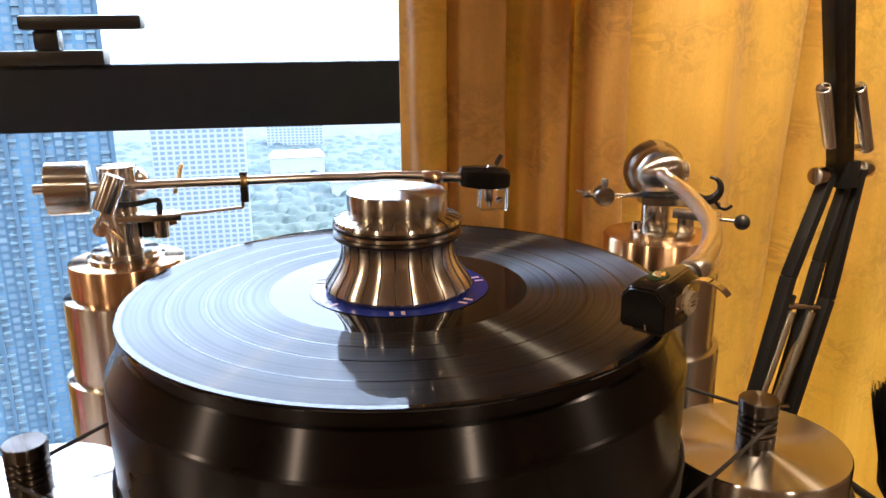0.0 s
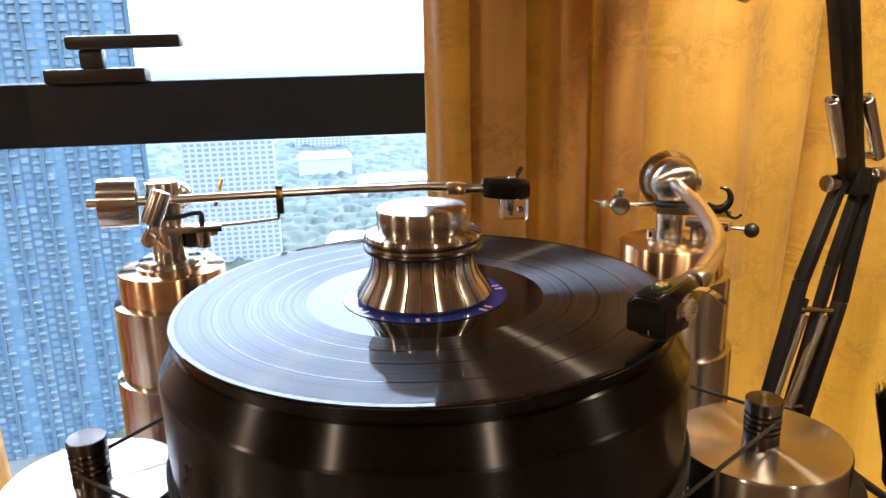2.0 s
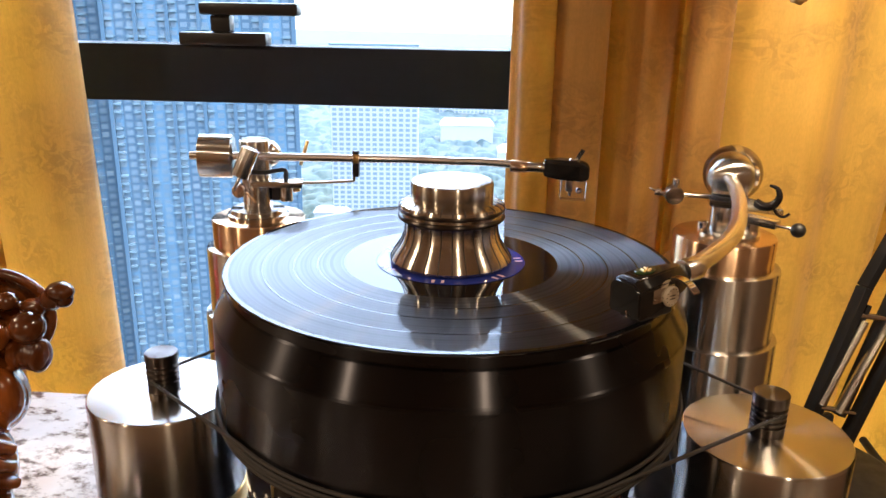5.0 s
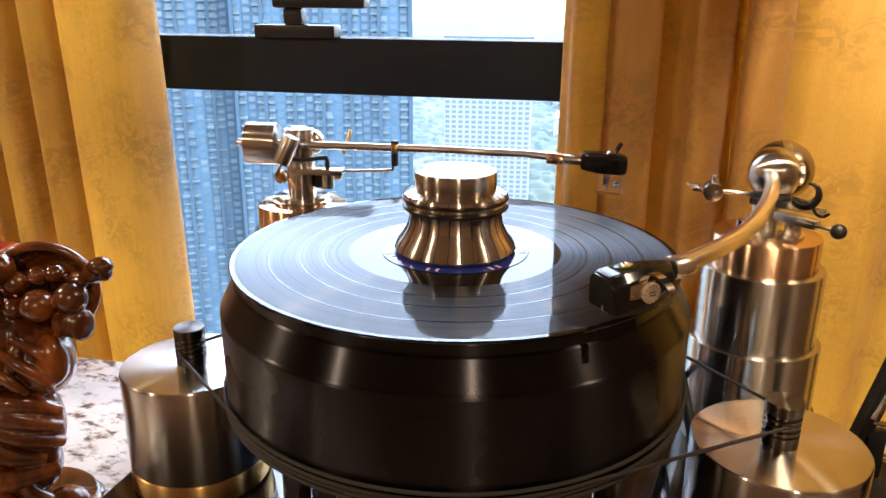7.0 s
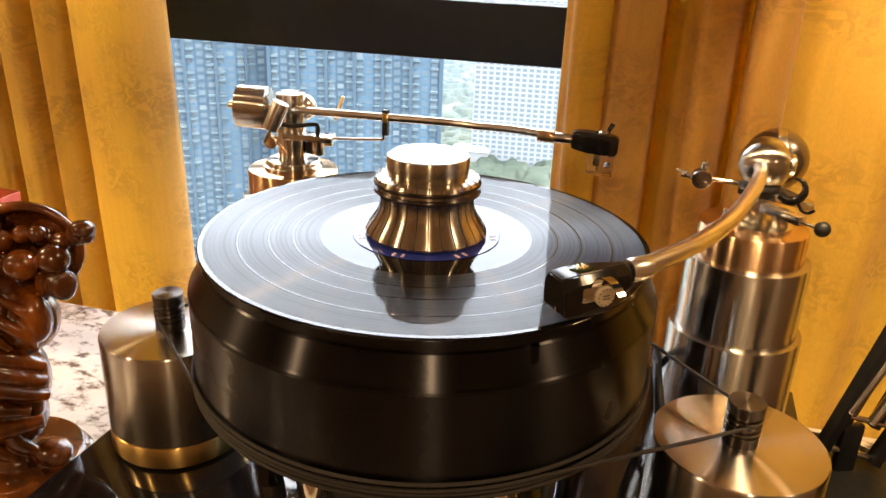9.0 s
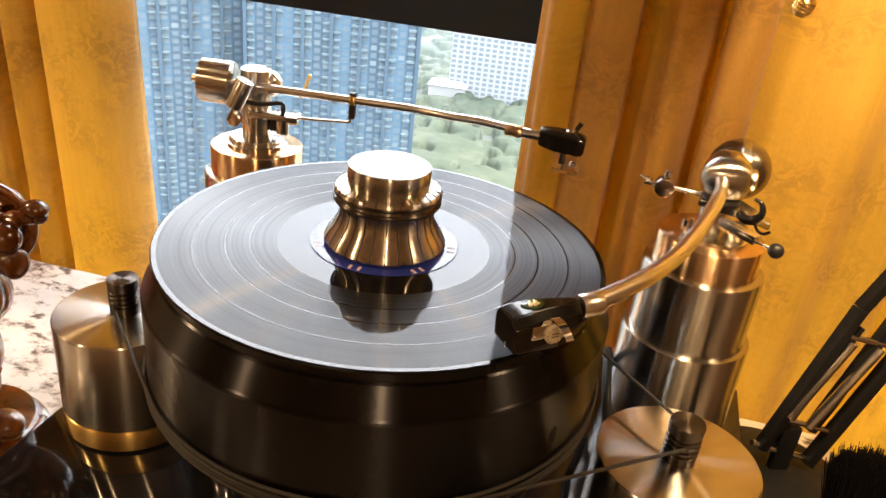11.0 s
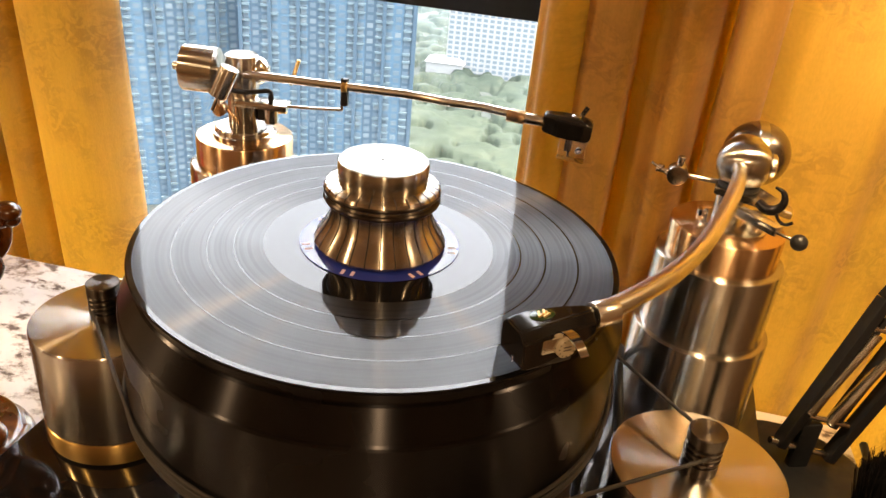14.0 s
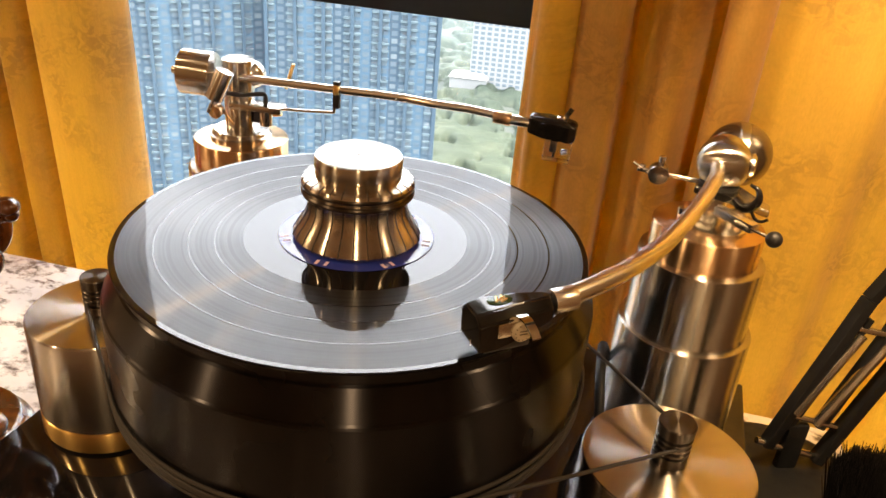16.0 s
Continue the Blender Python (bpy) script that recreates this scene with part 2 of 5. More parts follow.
tmix.inputs[6].default_value = (0.96, 0.65, 0.17, 1)
tmix.inputs[7].default_value = (0.62, 0.40, 0.14, 1)
link(mapped(t, motif.outputs[0], 0, 0.45, 0, 1), tmix.inputs[0])
link(tmix.outputs[2], tl.inputs[0])
ms = add("ShaderNodeMixShader")
ms.inputs[0].default_value = 0.46
link(p.outputs[0], ms.inputs[1])
link(tl.outputs[0], ms.inputs[2])
link(ms.outputs[0], t.nodes["Material Output"].inputs[0])


def clear(name, tint, rough=0.0, ior=1.45):
    m = material(name, tint, rough)
    p = m.node_tree.nodes["Principled BSDF"]
    p.inputs["Transmission Weight"].default_value = 1
    p.inputs["IOR"].default_value = ior
    return m


PANE = clear("window_pane", (0.97, 0.99, 1.0), ior=1.2)
ACRYLIC = clear("clear_acrylic", (0.95, 0.95, 0.95), 0.03, 1.45)
GLOW = bpy.data.materials.new("lamp_glow")
GLOW.use_nodes = True
GLOW.node_tree.nodes["Principled BSDF"].inputs["Emission Color"].default_value = (*LAMP_TINT, 1)
GLOW.node_tree.nodes["Principled BSDF"].inputs["Emission Strength"].default_value = 8


# ---- mesh helpers ----
def link_mesh(name, bm, mat, parent=None, label="", smooth=True, angle=35):
    me = bpy.data.meshes.new(name)
    bmesh.ops.recalc_face_normals(bm, faces=bm.faces[:])
    bm.to_mesh(me)
    bm.free()
    for m in mat if isinstance(mat, (list, tuple)) else [mat]:
        me.materials.append(m)
    if smooth:
        me.polygons.foreach_set("use_smooth", [True] * len(me.polygons))
        me.set_sharp_from_angle(angle=radians(angle))
    ob = new(name, me)
    if parent:
        ob.parent = parent
    if label:
        ob["label"] = label
    return ob


def part(name, bm, mat, parent, label="", **kw):
    return link_mesh(name, bm, mat, parent, label, **kw)


def thing(name, at, label, category, group="", kind="", rz=0.0):
    e = new(name)
    e.empty_display_size = 0.02
    e.matrix_world = pose(*at, 0, 0, rz)
    return tagged(e, label, category, group, kind)


def lathe(profile, n=96, bm=None, m=None, slots=None, closed=False):
    """Revolve (r, z) pairs round z."""
    bm = bm or bmesh.new()
    rings = []
    for r, z in profile:
        if r < 1e-6:
            rings.append([bm.verts.new((0, 0, z))])
        else:
            rings.append([bm.verts.new((r * math.cos(2 * math.pi * k / n), r * math.sin(2 * math.pi * k / n), z)) for k in range(n)])
    pairs = list(zip(rings, rings[1:]))
    if closed:
        pairs.append((rings[-1], rings[0]))
    for i, (a, b) in enumerate(pairs):
        for k in range(n):
            k2 = (k + 1) % n
            if len(a) == 1 and len(b) == 1:
                continue
            if len(a) == 1:
                f = bm.faces.new((a[0], b[k2], b[k]))
            elif len(b) == 1:
                f = bm.faces.new((a[k], a[k2], b[0]))
            else:
                f = bm.faces.new((a[k], a[k2], b[k2], b[k]))
            if slots:
                f.material_index = slots[i]
    if m is not None:
        bmesh.ops.transform(bm, matrix=m, verts=[v for ring in rings for v in ring])
    return bm


def turned_cyl(r, z0, z1, edge=0.001, n=96, bm=None, m=None, hole=0.0):
    e = edge
    return lathe([(hole, z0), (r - e, z0), (r - 0.3 * e, z0 + 0.3 * e), (r, z0 + e), (r, z1 - e), (r - 0.3 * e, z1 - 0.3 * e), (r - e, z1), (hole, z1)], n, bm, m)


def box(lo, hi, bevel=0.0, bm=None, m=None, seg=2):
    b2 = bmesh.new()
    bmesh.ops.create_cube(b2, size=1)
    for v in b2.verts:
        v.co = Vector([(l + h) / 2 + c * (h - l) for l, h, c in zip(lo, hi, v.co)])
    if bevel:
        bmesh.ops.bevel(b2, geom=b2.edges[:], offset=bevel, segments=seg, affect="EDGES", profile=0.6)
    if m is not None:
        bmesh.ops.transform(b2, matrix=m, verts=b2.verts[:])
    if bm is None:
        return b2
    me = bpy.data.meshes.new("tmp")
    b2.to_mesh(me)
    b2.free()
    bm.from_mesh(me)
    bpy.data.meshes.remove(me)
    return bm


def smooth_path(pts, steps=8):
    """Catmull-Rom through the points."""
    P = [Vector(p) for p in pts]
    P = [P[0] * 2 - P[1]] + P + [P[-1] * 2 - P[-2]]
    out = []
    for i in range(1, len(P) - 2):
        a, b, c, d = P[i - 1:i + 3]
        for s in range(steps):
            u = s / steps
            out.append(0.5 * (2 * b + (c - a) * u + (2 * a - 5 * b + 4 * c - d) * u * u + (3 * b - a - 3 * c + d) * u ** 3))
    return out + [P[-2]]


def tube(pts, r, n=16, bm=None, ring=False, caps=True):
    """Sweep a circle along points; r is one radius or one for each point."""
    bm = bm or bmesh.new()
    P = [Vector(p) for p in pts]
    radii = r if isinstance(r, (list, tuple)) else [r] * len(P)
    loops, ref = [], None
    for i, p in enumerate(P):
        a = P[(i - 1) % len(P)] if ring or i else P[0]
        b = P[(i + 1) % len(P)] if ring or i < len(P) - 1 else P[-1]
        d = (b - a).normalized()
        if ref is None:
            ref = d.orthogonal().normalized()
        ref = (ref - d * ref.dot(d)).normalized()
        s = d.cross(ref)
        loops.append([bm.verts.new(p + radii[i] * (math.cos(2 * math.pi * k / n) * ref + math.sin(2 * math.pi * k / n) * s)) for k in range(n)])
    for i in range(len(P) if ring else len(P) - 1):
        a, b = loops[i], loops[(i + 1) % len(P)]
        for k in range(n):
            bm.faces.new((a[k], a[(k + 1) % n], b[(k + 1) % n], b[k]))
    if caps and not ring:
        bm.faces.new(loops[0][::-1])
        bm.faces.new(loops[-1])
    return bm


def ball(c, r, bm=None, scale=(1, 1, 1), m=None, u=24, v=16):
    bm = bm or bmesh.new()
    mm = Matrix.Translation(c) @ (m or Matrix()) @ Matrix.Diagonal((r * scale[0], r * scale[1], r * scale[2], 1))
    bmesh.ops.create_uvsphere(bm, u_segments=u, v_segments=v, radius=1, matrix=mm)
    return bm


def along(a, b):
    """Pose at a whose z axis points to b."""
    a, b = Vector(a), Vector(b)
    return Matrix.Translation(a) @ (b - a).to_track_quat("Z", "Y").to_matrix().to_4x4()


def rod(a, b, r, bm=None, edge=0.0006, n=32):
    length = (Vector(b) - Vector(a)).length
    return turned_cyl(r, 0, length, min(edge, r * 0.4), n, bm, along(a, b))


def strip(outline, z0, z1, bm=None, m=None, bevel=0.0):
    """A flat plate with the outline (x, y), from z0 to z1."""
    b2 = bmesh.new()
    lo = [b2.verts.new((x, y, z0)) for x, y in outline]
    hi = [b2.verts.new((x, y, z1)) for x, y in outline]
    b2.faces.new(lo[::-1])
    b2.faces.new(hi)
    for i in range(len(lo)):
        j = (i + 1) % len(lo)
        b2.faces.new((lo[i], lo[j], hi[j], hi[i]))
    if bevel:
        bmesh.ops.bevel(b2, geom=b2.edges[:], offset=bevel, segments=2, affect="EDGES")
    if m is not None:
        bmesh.ops.transform(b2, matrix=m, verts=b2.verts[:])
    if bm is None:
        return b2
    me = bpy.data.meshes.new("tmp")
    b2.to_mesh(me)
    b2.free()
    bm.from_mesh(me)
    bpy.data.meshes.remove(me)
    return bm


# ---- the room ----
WIN = pose(0, 0.601, 0, 0, 0, 8.26)   # window wall: x along it, y outwards
TOP = 0.715                            # marble top
DECK = 0.785                           # top of the black plinth


def structure(name, bm, mat, label, category, m=None, smooth=False):
    ob = link_mesh(name, bm, mat, smooth=smooth)
    if m is not None:
        ob.matrix_world = m
    return tagged(ob, label, category, kind="structure")


structure("floor", box((-3.6, -3.4, -0.1), (2.6, 1.3, 0.0)), FLOOR_WOOD, "brown wooden floor of the listening room", "floor")
structure("ceiling", box((-3.6, -3.4, 2.5), (2.6, 1.4, 2.6)), CEILING_PAINT, "plain white ceiling with downlights", "ceiling")
structure("wall_south", box((-3.6, -3.5, 0.0), (2.6, -3.4, 2.5)), WALL_PAINT, "plain brown wall behind the camera", "wall")
structure("wall_west", box((-3.7, -3.5, 0.0), (-3.6, 1.3, 2.5)), WALL_PAINT, "plain brown side wall", "wall")
structure("wall_east", box((2.6, -3.5, 0.0), (2.7, 1.4, 2.5)), WALL_PAINT, "plain brown side wall", "wall")
WL, WR, WZ0, WZ1 = -0.92, 1.05, 0.25, 2.25
bm = box((-3.8, 0.06, 0.0), (WL, 0.26, 2.55))
box((WR, 0.06, 0.0), (3.2, 0.26, 2.55), bm=bm)
box((WL, 0.06, 0.0), (WR, 0.26, WZ0), bm=bm)
box((WL, 0.06, WZ1), (WR, 0.26, 2.55), bm=bm)
structure("wall_north", bm, WALL_PAINT, "brown window wall behind the curtains", "wall", WIN)

window = thing("window_1", (0, 0, 0), "charcoal framed window with a wide transom over the city", "window", kind="structure")
window.matrix_world = WIN
part("transom", box((WL, 0.0, 1.0265), (WR, 0.06, 1.1064), 0.002), FRAME_PAINT, window)
for name, lo, hi in (("frame_side", (WL - 0.04, 0.005, WZ0), (WL + 0.04, 0.07, WZ1)), ("frame_side", (WR - 0.04, 0.005, WZ0), (WR + 0.04, 0.07, WZ1)),
                     ("frame_head", (WL + 0.04, 0.005, WZ1 - 0.05), (WR - 0.04, 0.07, WZ1)), ("frame_sill", (WL + 0.04, 0.005, WZ0), (WR - 0.04, 0.07, WZ0 + 0.05))):
    part(name, box(lo, hi, 0.002), FRAME_PAINT, window)
for name, z0, z1 in (("lower_pane", WZ0 + 0.05, 1.0265), ("upper_pane", 1.1064, WZ1 - 0.05)):
    g = part(name, box((WL + 0.04, 0.036, z0), (WR - 0.04, 0.042, z1)), PANE, window, smooth=False)
    g.visible_shadow = False
hx = -0.380  # right end of the handle base
handle = part("handle", box((hx - 0.123, -0.012, 1.1064), (hx, 0.018, 1.124), 0.003), BLACK_SATIN, window, "black lever handle")
part("handle_stem", box((hx - 0.079, -0.008, 1.124), (hx - 0.050, 0.012, 1.147), 0.004), BLACK_SATIN, handle)
part("handle_lever", box((hx - 0.090, -0.020, 1.147), (hx + 0.048, 0.008, 1.164), 0.005), BLACK_SATIN, handle)

for k, (x, y, z, power) in enumerate(DOWNLIGHTS):
    d = thing("ceiling_light", (x, y, z + 0.03), "round recessed warm downlight in the ceiling", "light", "downlights")
    part("trim_ring", lathe([(0.05, -0.004), (0.065, -0.004), (0.065, 0), (0.05, 0)], 48, closed=True), CHROME, d)
    lamp = new("downlight", bpy.data.lights.new("downlight", "AREA"))
    lamp.data.shape, lamp.data.size, lamp.data.energy, lamp.data.color = "DISK", 0.04, power, LAMP_TINT
    lamp.location = (x, y, z)


# ---- curtains ----
def curtain(name, path, creases, depth, label, z0, z1, ruffle=0.006, notch=0.03, lean=0.0, slants=None, seed=0):
    """A hanging cloth along a plan path; creases (metres along it) part the pleats, which bulge towards the room."""
    pts = smooth_path([(x, y, 0) for x, y in path], 24)
    run = [0.0]
    for a, b in zip(pts, pts[1:]):
        run.append(run[-1] + (b - a).length)
    rng = random.Random(seed)
    total, cols, rows_n = run[-1], int(run[-1] / 0.0028), 70
    slants = slants or [0.0] * len(creases)
    edges = [0.0] + creases + [total]
    bm = bmesh.new()
    uvl = bm.loops.layers.uv.new("UVMap")
    grid, uvs = [], {}
    phase = [rng.uniform(0, 6) for _ in edges]
    for j in range(rows_n + 1):
        v = j / rows_n
        z = z0 + (z1 - z0) * v
        row = []
        now = [q + w * (z - 1.1) for q, w in zip(creases, slants)]
        edges = [0.0] + now + [total]
        for i in range(cols + 1):
            s = total * i / cols
            k = max(q for q in range(len(run)) if run[q] <= s + 1e-9)
            k = min(k, len(pts) - 2)
            u = (s - run[k]) / max(run[k + 1] - run[k], 1e-6)
            base = pts[k].lerp(pts[k + 1], u)
            d = (pts[k + 1] - pts[k]).normalized()
            out = Vector((d.y, -d.x, 0))
            e = max(q for q in range(len(edges) - 1) if edges[q] <= s + 1e-9)
            w = edges[e + 1] - edges[e]
            sway = 0.05 * w * math.sin(2.2 * z + phase[e])
            a = min(max((s - edges[e]) / w, 0), 1)
            bulge = math.sin(math.pi * a) ** 0.65 * min(depth, w * 0.46)
            gap = min(abs(s - q) for q in now)
            bulge -= notch * math.exp(-(gap / 0.0068) ** 2)
            bulge += ruffle * math.sin(2 * math.pi * a * max(1, round(w / 0.11)) + phase[e] + 0.8 * z)
            p = base + out * bulge + d * sway * math.sin(math.pi * a) - Vector((lean * (z1 - z) * (1 if total > 0 else 0), 0, 0))
            vert = bm.verts.new((p.x, p.y, z))
            uvs[vert] = (s, z)
            row.append(vert)
        grid.append(row)
    for j in range(rows_n):
        for i in range(cols):
            f = bm.faces.new((grid[j][i], grid[j][i + 1], grid[j + 1][i + 1], grid[j + 1][i]))
            for lp in f.loops:
                lp[uvl].uv = uvs[lp.vert]
    ob = link_mesh(name, bm, CURTAIN, angle=70)
    sol = ob.modifiers.new("cloth", "SOLIDIFY")
    sol.thickness = 0.002
    return tagged(ob, label, "curtain", "curtains at the window")


curtain("curtain", [(-0.011, 0.406), (0.032, 0.376), (0.094, 0.402), (0.164, 0.398), (0.223, 0.394), (0.32, 0.455), (0.45, 0.52), (0.60, 0.535), (0.85, 0.55), (1.30, 0.60)],
        [0.053, 0.121, 0.191, 0.252, 0.509, 0.78, 1.02], 0.055, "gold damask curtain hanging in soft pleats beside the window", 0.03, 2.42, notch=0.045,
        slants=[0, 0, 0, 0, 0.10, 0.05, 0], ruffle=0.010, seed=3)
# unseen second cloth, added to keep window light off the first pleats' back
curtain("curtain_light_block", [(-0.004, 0.440), (0.08, 0.478), (0.22, 0.545)], [0.07, 0.15], 0.012, "unseen gold cloth behind the pleats, added to block window light", 0.03, 2.42, notch=0.0, ruffle=0.003, seed=5)
curtain("curtain", [(-1.59, 0.28), (-1.24, 0.30), (-0.89, 0.335), (-0.757, 0.365), (-0.616, 0.415)],
        [0.22, 0.40, 0.56, 0.67, 0.735, 0.795, 0.85], 0.055, "gold damask curtain gathered in deep pleats, lit through by daylight", 0.03, 2.42, lean=-0.03, seed=8)

# ---- marble counter ----
counter = thing("marble_counter", (0, 0, 0), "pale speckled marble counter top under the turntable", "counter")
CT = pose(0, 0.305, 0, 0, 0, 8.5)
bm = box((-1.6, -0.68, TOP - 0.03), (-0.268, 0.0, TOP), 0.003, m=CT)
part("slab", bm, MARBLE, counter)
bm = box((-0.2665, -0.68, TOP - 0.03), (0.385, 0.0, TOP), 0.003, m=CT)
part("slab", bm, MARBLE, counter)
part("cabinet_base", box((-1.55, -0.64, 0.0), (0.37, -0.03, TOP - 0.03), 0.004, m=CT), FLOOR_WOOD, counter)

# ---- turntable ----
MT = 5.7  # the machine's turn in plan


def machine(x, y):
    a = radians(MT)
    return x * math.cos(a) - y * math.sin(a), x * math.sin(a) + y * math.cos(a)


plinth = thing("turntable_plinth", (0, 0, 0), "glossy black acrylic plinth carrying motors and arm towers", "plinth", rz=MT)
part("deck", box((-0.274, -0.235, DECK - 0.03), (0.300, 0.262, DECK), 0.0025), BLACK_ACRYLIC, plinth)
for x, y in ((-0.2, -0.18), (0.2, -0.18), (-0.2, 0.2), (0.2, 0.2)):
    part("foot", lathe([(0, TOP), (0.012, TOP), (0.02, TOP + 0.01), (0.025, DECK - 0.031), (0, DECK - 0.031)], 40, m=pose(x, y, 0)), STEEL, plinth, "steel cone foot")

platter = thing("turntable_platter", (0, 0, 0), "heavy black anodised platter with a sloping shoulder", "platter")
part("platter_body", lathe([(0, 0.903), (0.150, 0.903), (0.1535, 0.905), (0.1545, 0.907), (0.1570, 0.909), (0.1575, 0.912), (0.1580, 0.9705), (0.1575, 0.9722), (0.1565, 0.9735),
                            (0.1485, 0.9895), (0.1470, 0.9905), (0.1470, 0.9965), (0.1465, 0.9975), (0, 0.9975)], 192), PLATTER_BLACK, platter, angle=9)
part("bearing_housing", lathe([(0, DECK), (0.085, DECK), (0.088, DECK + 0.003), (0.088, 0.83), (0.075, 0.84), (0.06, 0.902), (0, 0.902)], 96), BLACK_SATIN, platter)
for a in range(6):
    x, y = 0.118 * math.cos(a * math.pi / 3 + 0.35), 0.118 * math.sin(a * math.pi / 3 + 0.35)
    part("support_post", turned_cyl(0.011, DECK, 0.902, 0.001, 32, m=pose(x, y, 0)), CHROME, platter, "chrome support post")

# record: lead-in, tracks with gaps, dead wax, label
record = thing("vinyl_record", (0, 0, 0), "black vinyl long-playing record with blue label on the platter", "record")
gaps = (0.1252, 0.1050, 0.0893)
prof, slots = [(0.0038, 0.9979), (0.1490, 0.9979), (0.1503, 0.9986), (0.1505, 0.9993), (0.1502, 0.9998), (0.1497, 1.0), (0.1495, 1.0), (0.1468, 1.0)], [1] * 7
for gp in gaps:
    prof += [(gp + 0.00045, 1.0), (gp - 0.00045, 0.99998)]
    slots += [0, 2]
prof += [(0.0720, 1.0), (0.0505, 0.9998), (0.0505, 0.9999)]
slots += [0, 2, 2]
prof += [(0.0038, 0.9999)]
slots += [2]
part("disc", lathe(prof, 256, slots=slots), [VINYL_GROOVE, VINYL_SMOOTH, VINYL_DEAD], record, angle=8)
label_ob = part("paper_label", lathe([(0.0038, 1.0000), (0.0500, 1.0000), (0.0502, 1.0002), (0.0499, 1.0003), (0.0038, 1.0003)], 128), LABEL_BLUE, record, "blue paper label with pale print", angle=5)
for k in range(7):
    for side in (-1, 1):
        a = 0.35 + k * 0.9
        part("print_bar", box((0.043, -0.006 + side * 0.003, 1.0003), (0.048, -0.004 + side * 0.003, 1.00045), m=pose(0, 0, 0, 0, 0, math.degrees(a))), LABEL_PALE, label_ob, smooth=False)

# record clamp
clamp = thing("record_clamp", (0, 0, 0), "flared polished steel record weight with fine flutes on the label", "record weight")
flare = [(0.0408, 1.0016), (0.0411, 1.0028), (0.0404, 1.0046), (0.0385, 1.0078), (0.0358, 1.0116), (0.0333, 1.0158), (0.0317, 1.0202), (0.0311, 1.0246), (0.0314, 1.0282), (0.0324, 1.0305)]
profile = [(0, 1.0006), (0.0398, 1.0006), (0.0404, 1.0010)] + flare + [(0, 1.0305)]
part("flared_base", lathe(profile, 160), CLAMP_METAL, clamp)
part("grip_band", lathe([(0, 1.0305), (0.0345, 1.0305), (0.0345, 1.0318), (0.0338, 1.0325), (0.0338, 1.0362), (0.0345, 1.0369), (0, 1.0369)], 128), CLAMP_METAL, clamp)
for z in (1.0318, 1.0372):
    part("rubber_ring", tube([(0.0342 * math.cos(2 * math.pi * k / 96), 0.0342 * math.sin(2 * math.pi * k / 96), z) for k in range(96)], 0.0017, 12, ring=True), GUNMETAL, clamp, "dark ring")
part("shoulder", lathe([(0, 1.0369), (0.0348, 1.0369), (0.0353, 1.0385), (0.0345, 1.0405), (0.0300, 1.0424), (0, 1.0424)], 128), CLAMP_METAL, clamp)
cap = part("cap", lathe([(0, 1.0424), (0.0268, 1.0424), (0.0275, 1.0435), (0.0276, 1.0535), (0.0270, 1.0550), (0.0258, 1.0556), (0, 1.0556)], 128), STEEL, clamp)
part("engraving", box((-0.009, -0.0005, 1.0556), (0.001, 0.0005, 1.0558)), GUNMETAL, cap, smooth=False)
part("engraving", box((-0.001, -0.0022, 1.0556), (0.007, -0.0014, 1.0558)), GUNMETAL, cap, smooth=False)
FLUTES = 28
for k in range(FLUTES):
    a = 2 * math.pi * k / FLUTES
    pts = [(r * math.cos(a), r * math.sin(a), z) for r, z in flare]
    part("flute", tube(pts, 0.00038, 6), BLACK_SATIN, clamp)

    pts = [(r * math.cos(a), r * math.sin(a), z) for r, z in ((0.0282, 1.0424), (0.0300, 1.0424), (0.0346, 1.0405), (0.0353, 1.0387))]
    part("flute", tube(pts, 0.0003, 6), BLACK_SATIN, clamp)

# motors
POD_L, POD_R = -0.2150, 0.2225
for off, pr in ((POD_L, 0.0550), (POD_R, 0.0564)):
    x, y = machine(off, 0.0)
    mo = thing("motor_pod", (x, y, 0), "brushed steel motor pod with a gold foot ring on the plinth", "motor", "motor pods")
    part("foot_ring", turned_cyl(pr + 0.0003, DECK + 0.002, 0.8055, 0.001, 128), BRASS, mo, "gold foot ring")
    part("housing", lathe([(0, 0.806), (pr - 0.0005, 0.806), (pr, 0.8068), (pr, 0.8840), (pr - 0.0003, 0.8852), (pr - 0.0010, 0.8859), (pr - 0.0018, 0.8860), (0, 0.8860)], 128), STEEL, mo)
    prof = [(0, 0.8862), (0.0117, 0.8862), (0.0117, 0.8935)]
    for k in range(4):
        z = 0.8935 + k * 0.0042
        prof += [(0.0100, z + 0.0005), (0.0096, z + 0.0012), (0.0100, z + 0.0019), (0.0119, z + 0.0024), (0.0119, z + 0.0040)]
    prof += [(0.0121, 0.9110), (0.0121, 0.9158), (0.0116, 0.9165), (0, 0.9165)]
    part("pulley", lathe(prof, 64), GUNMETAL, mo, "dark grooved pulley")


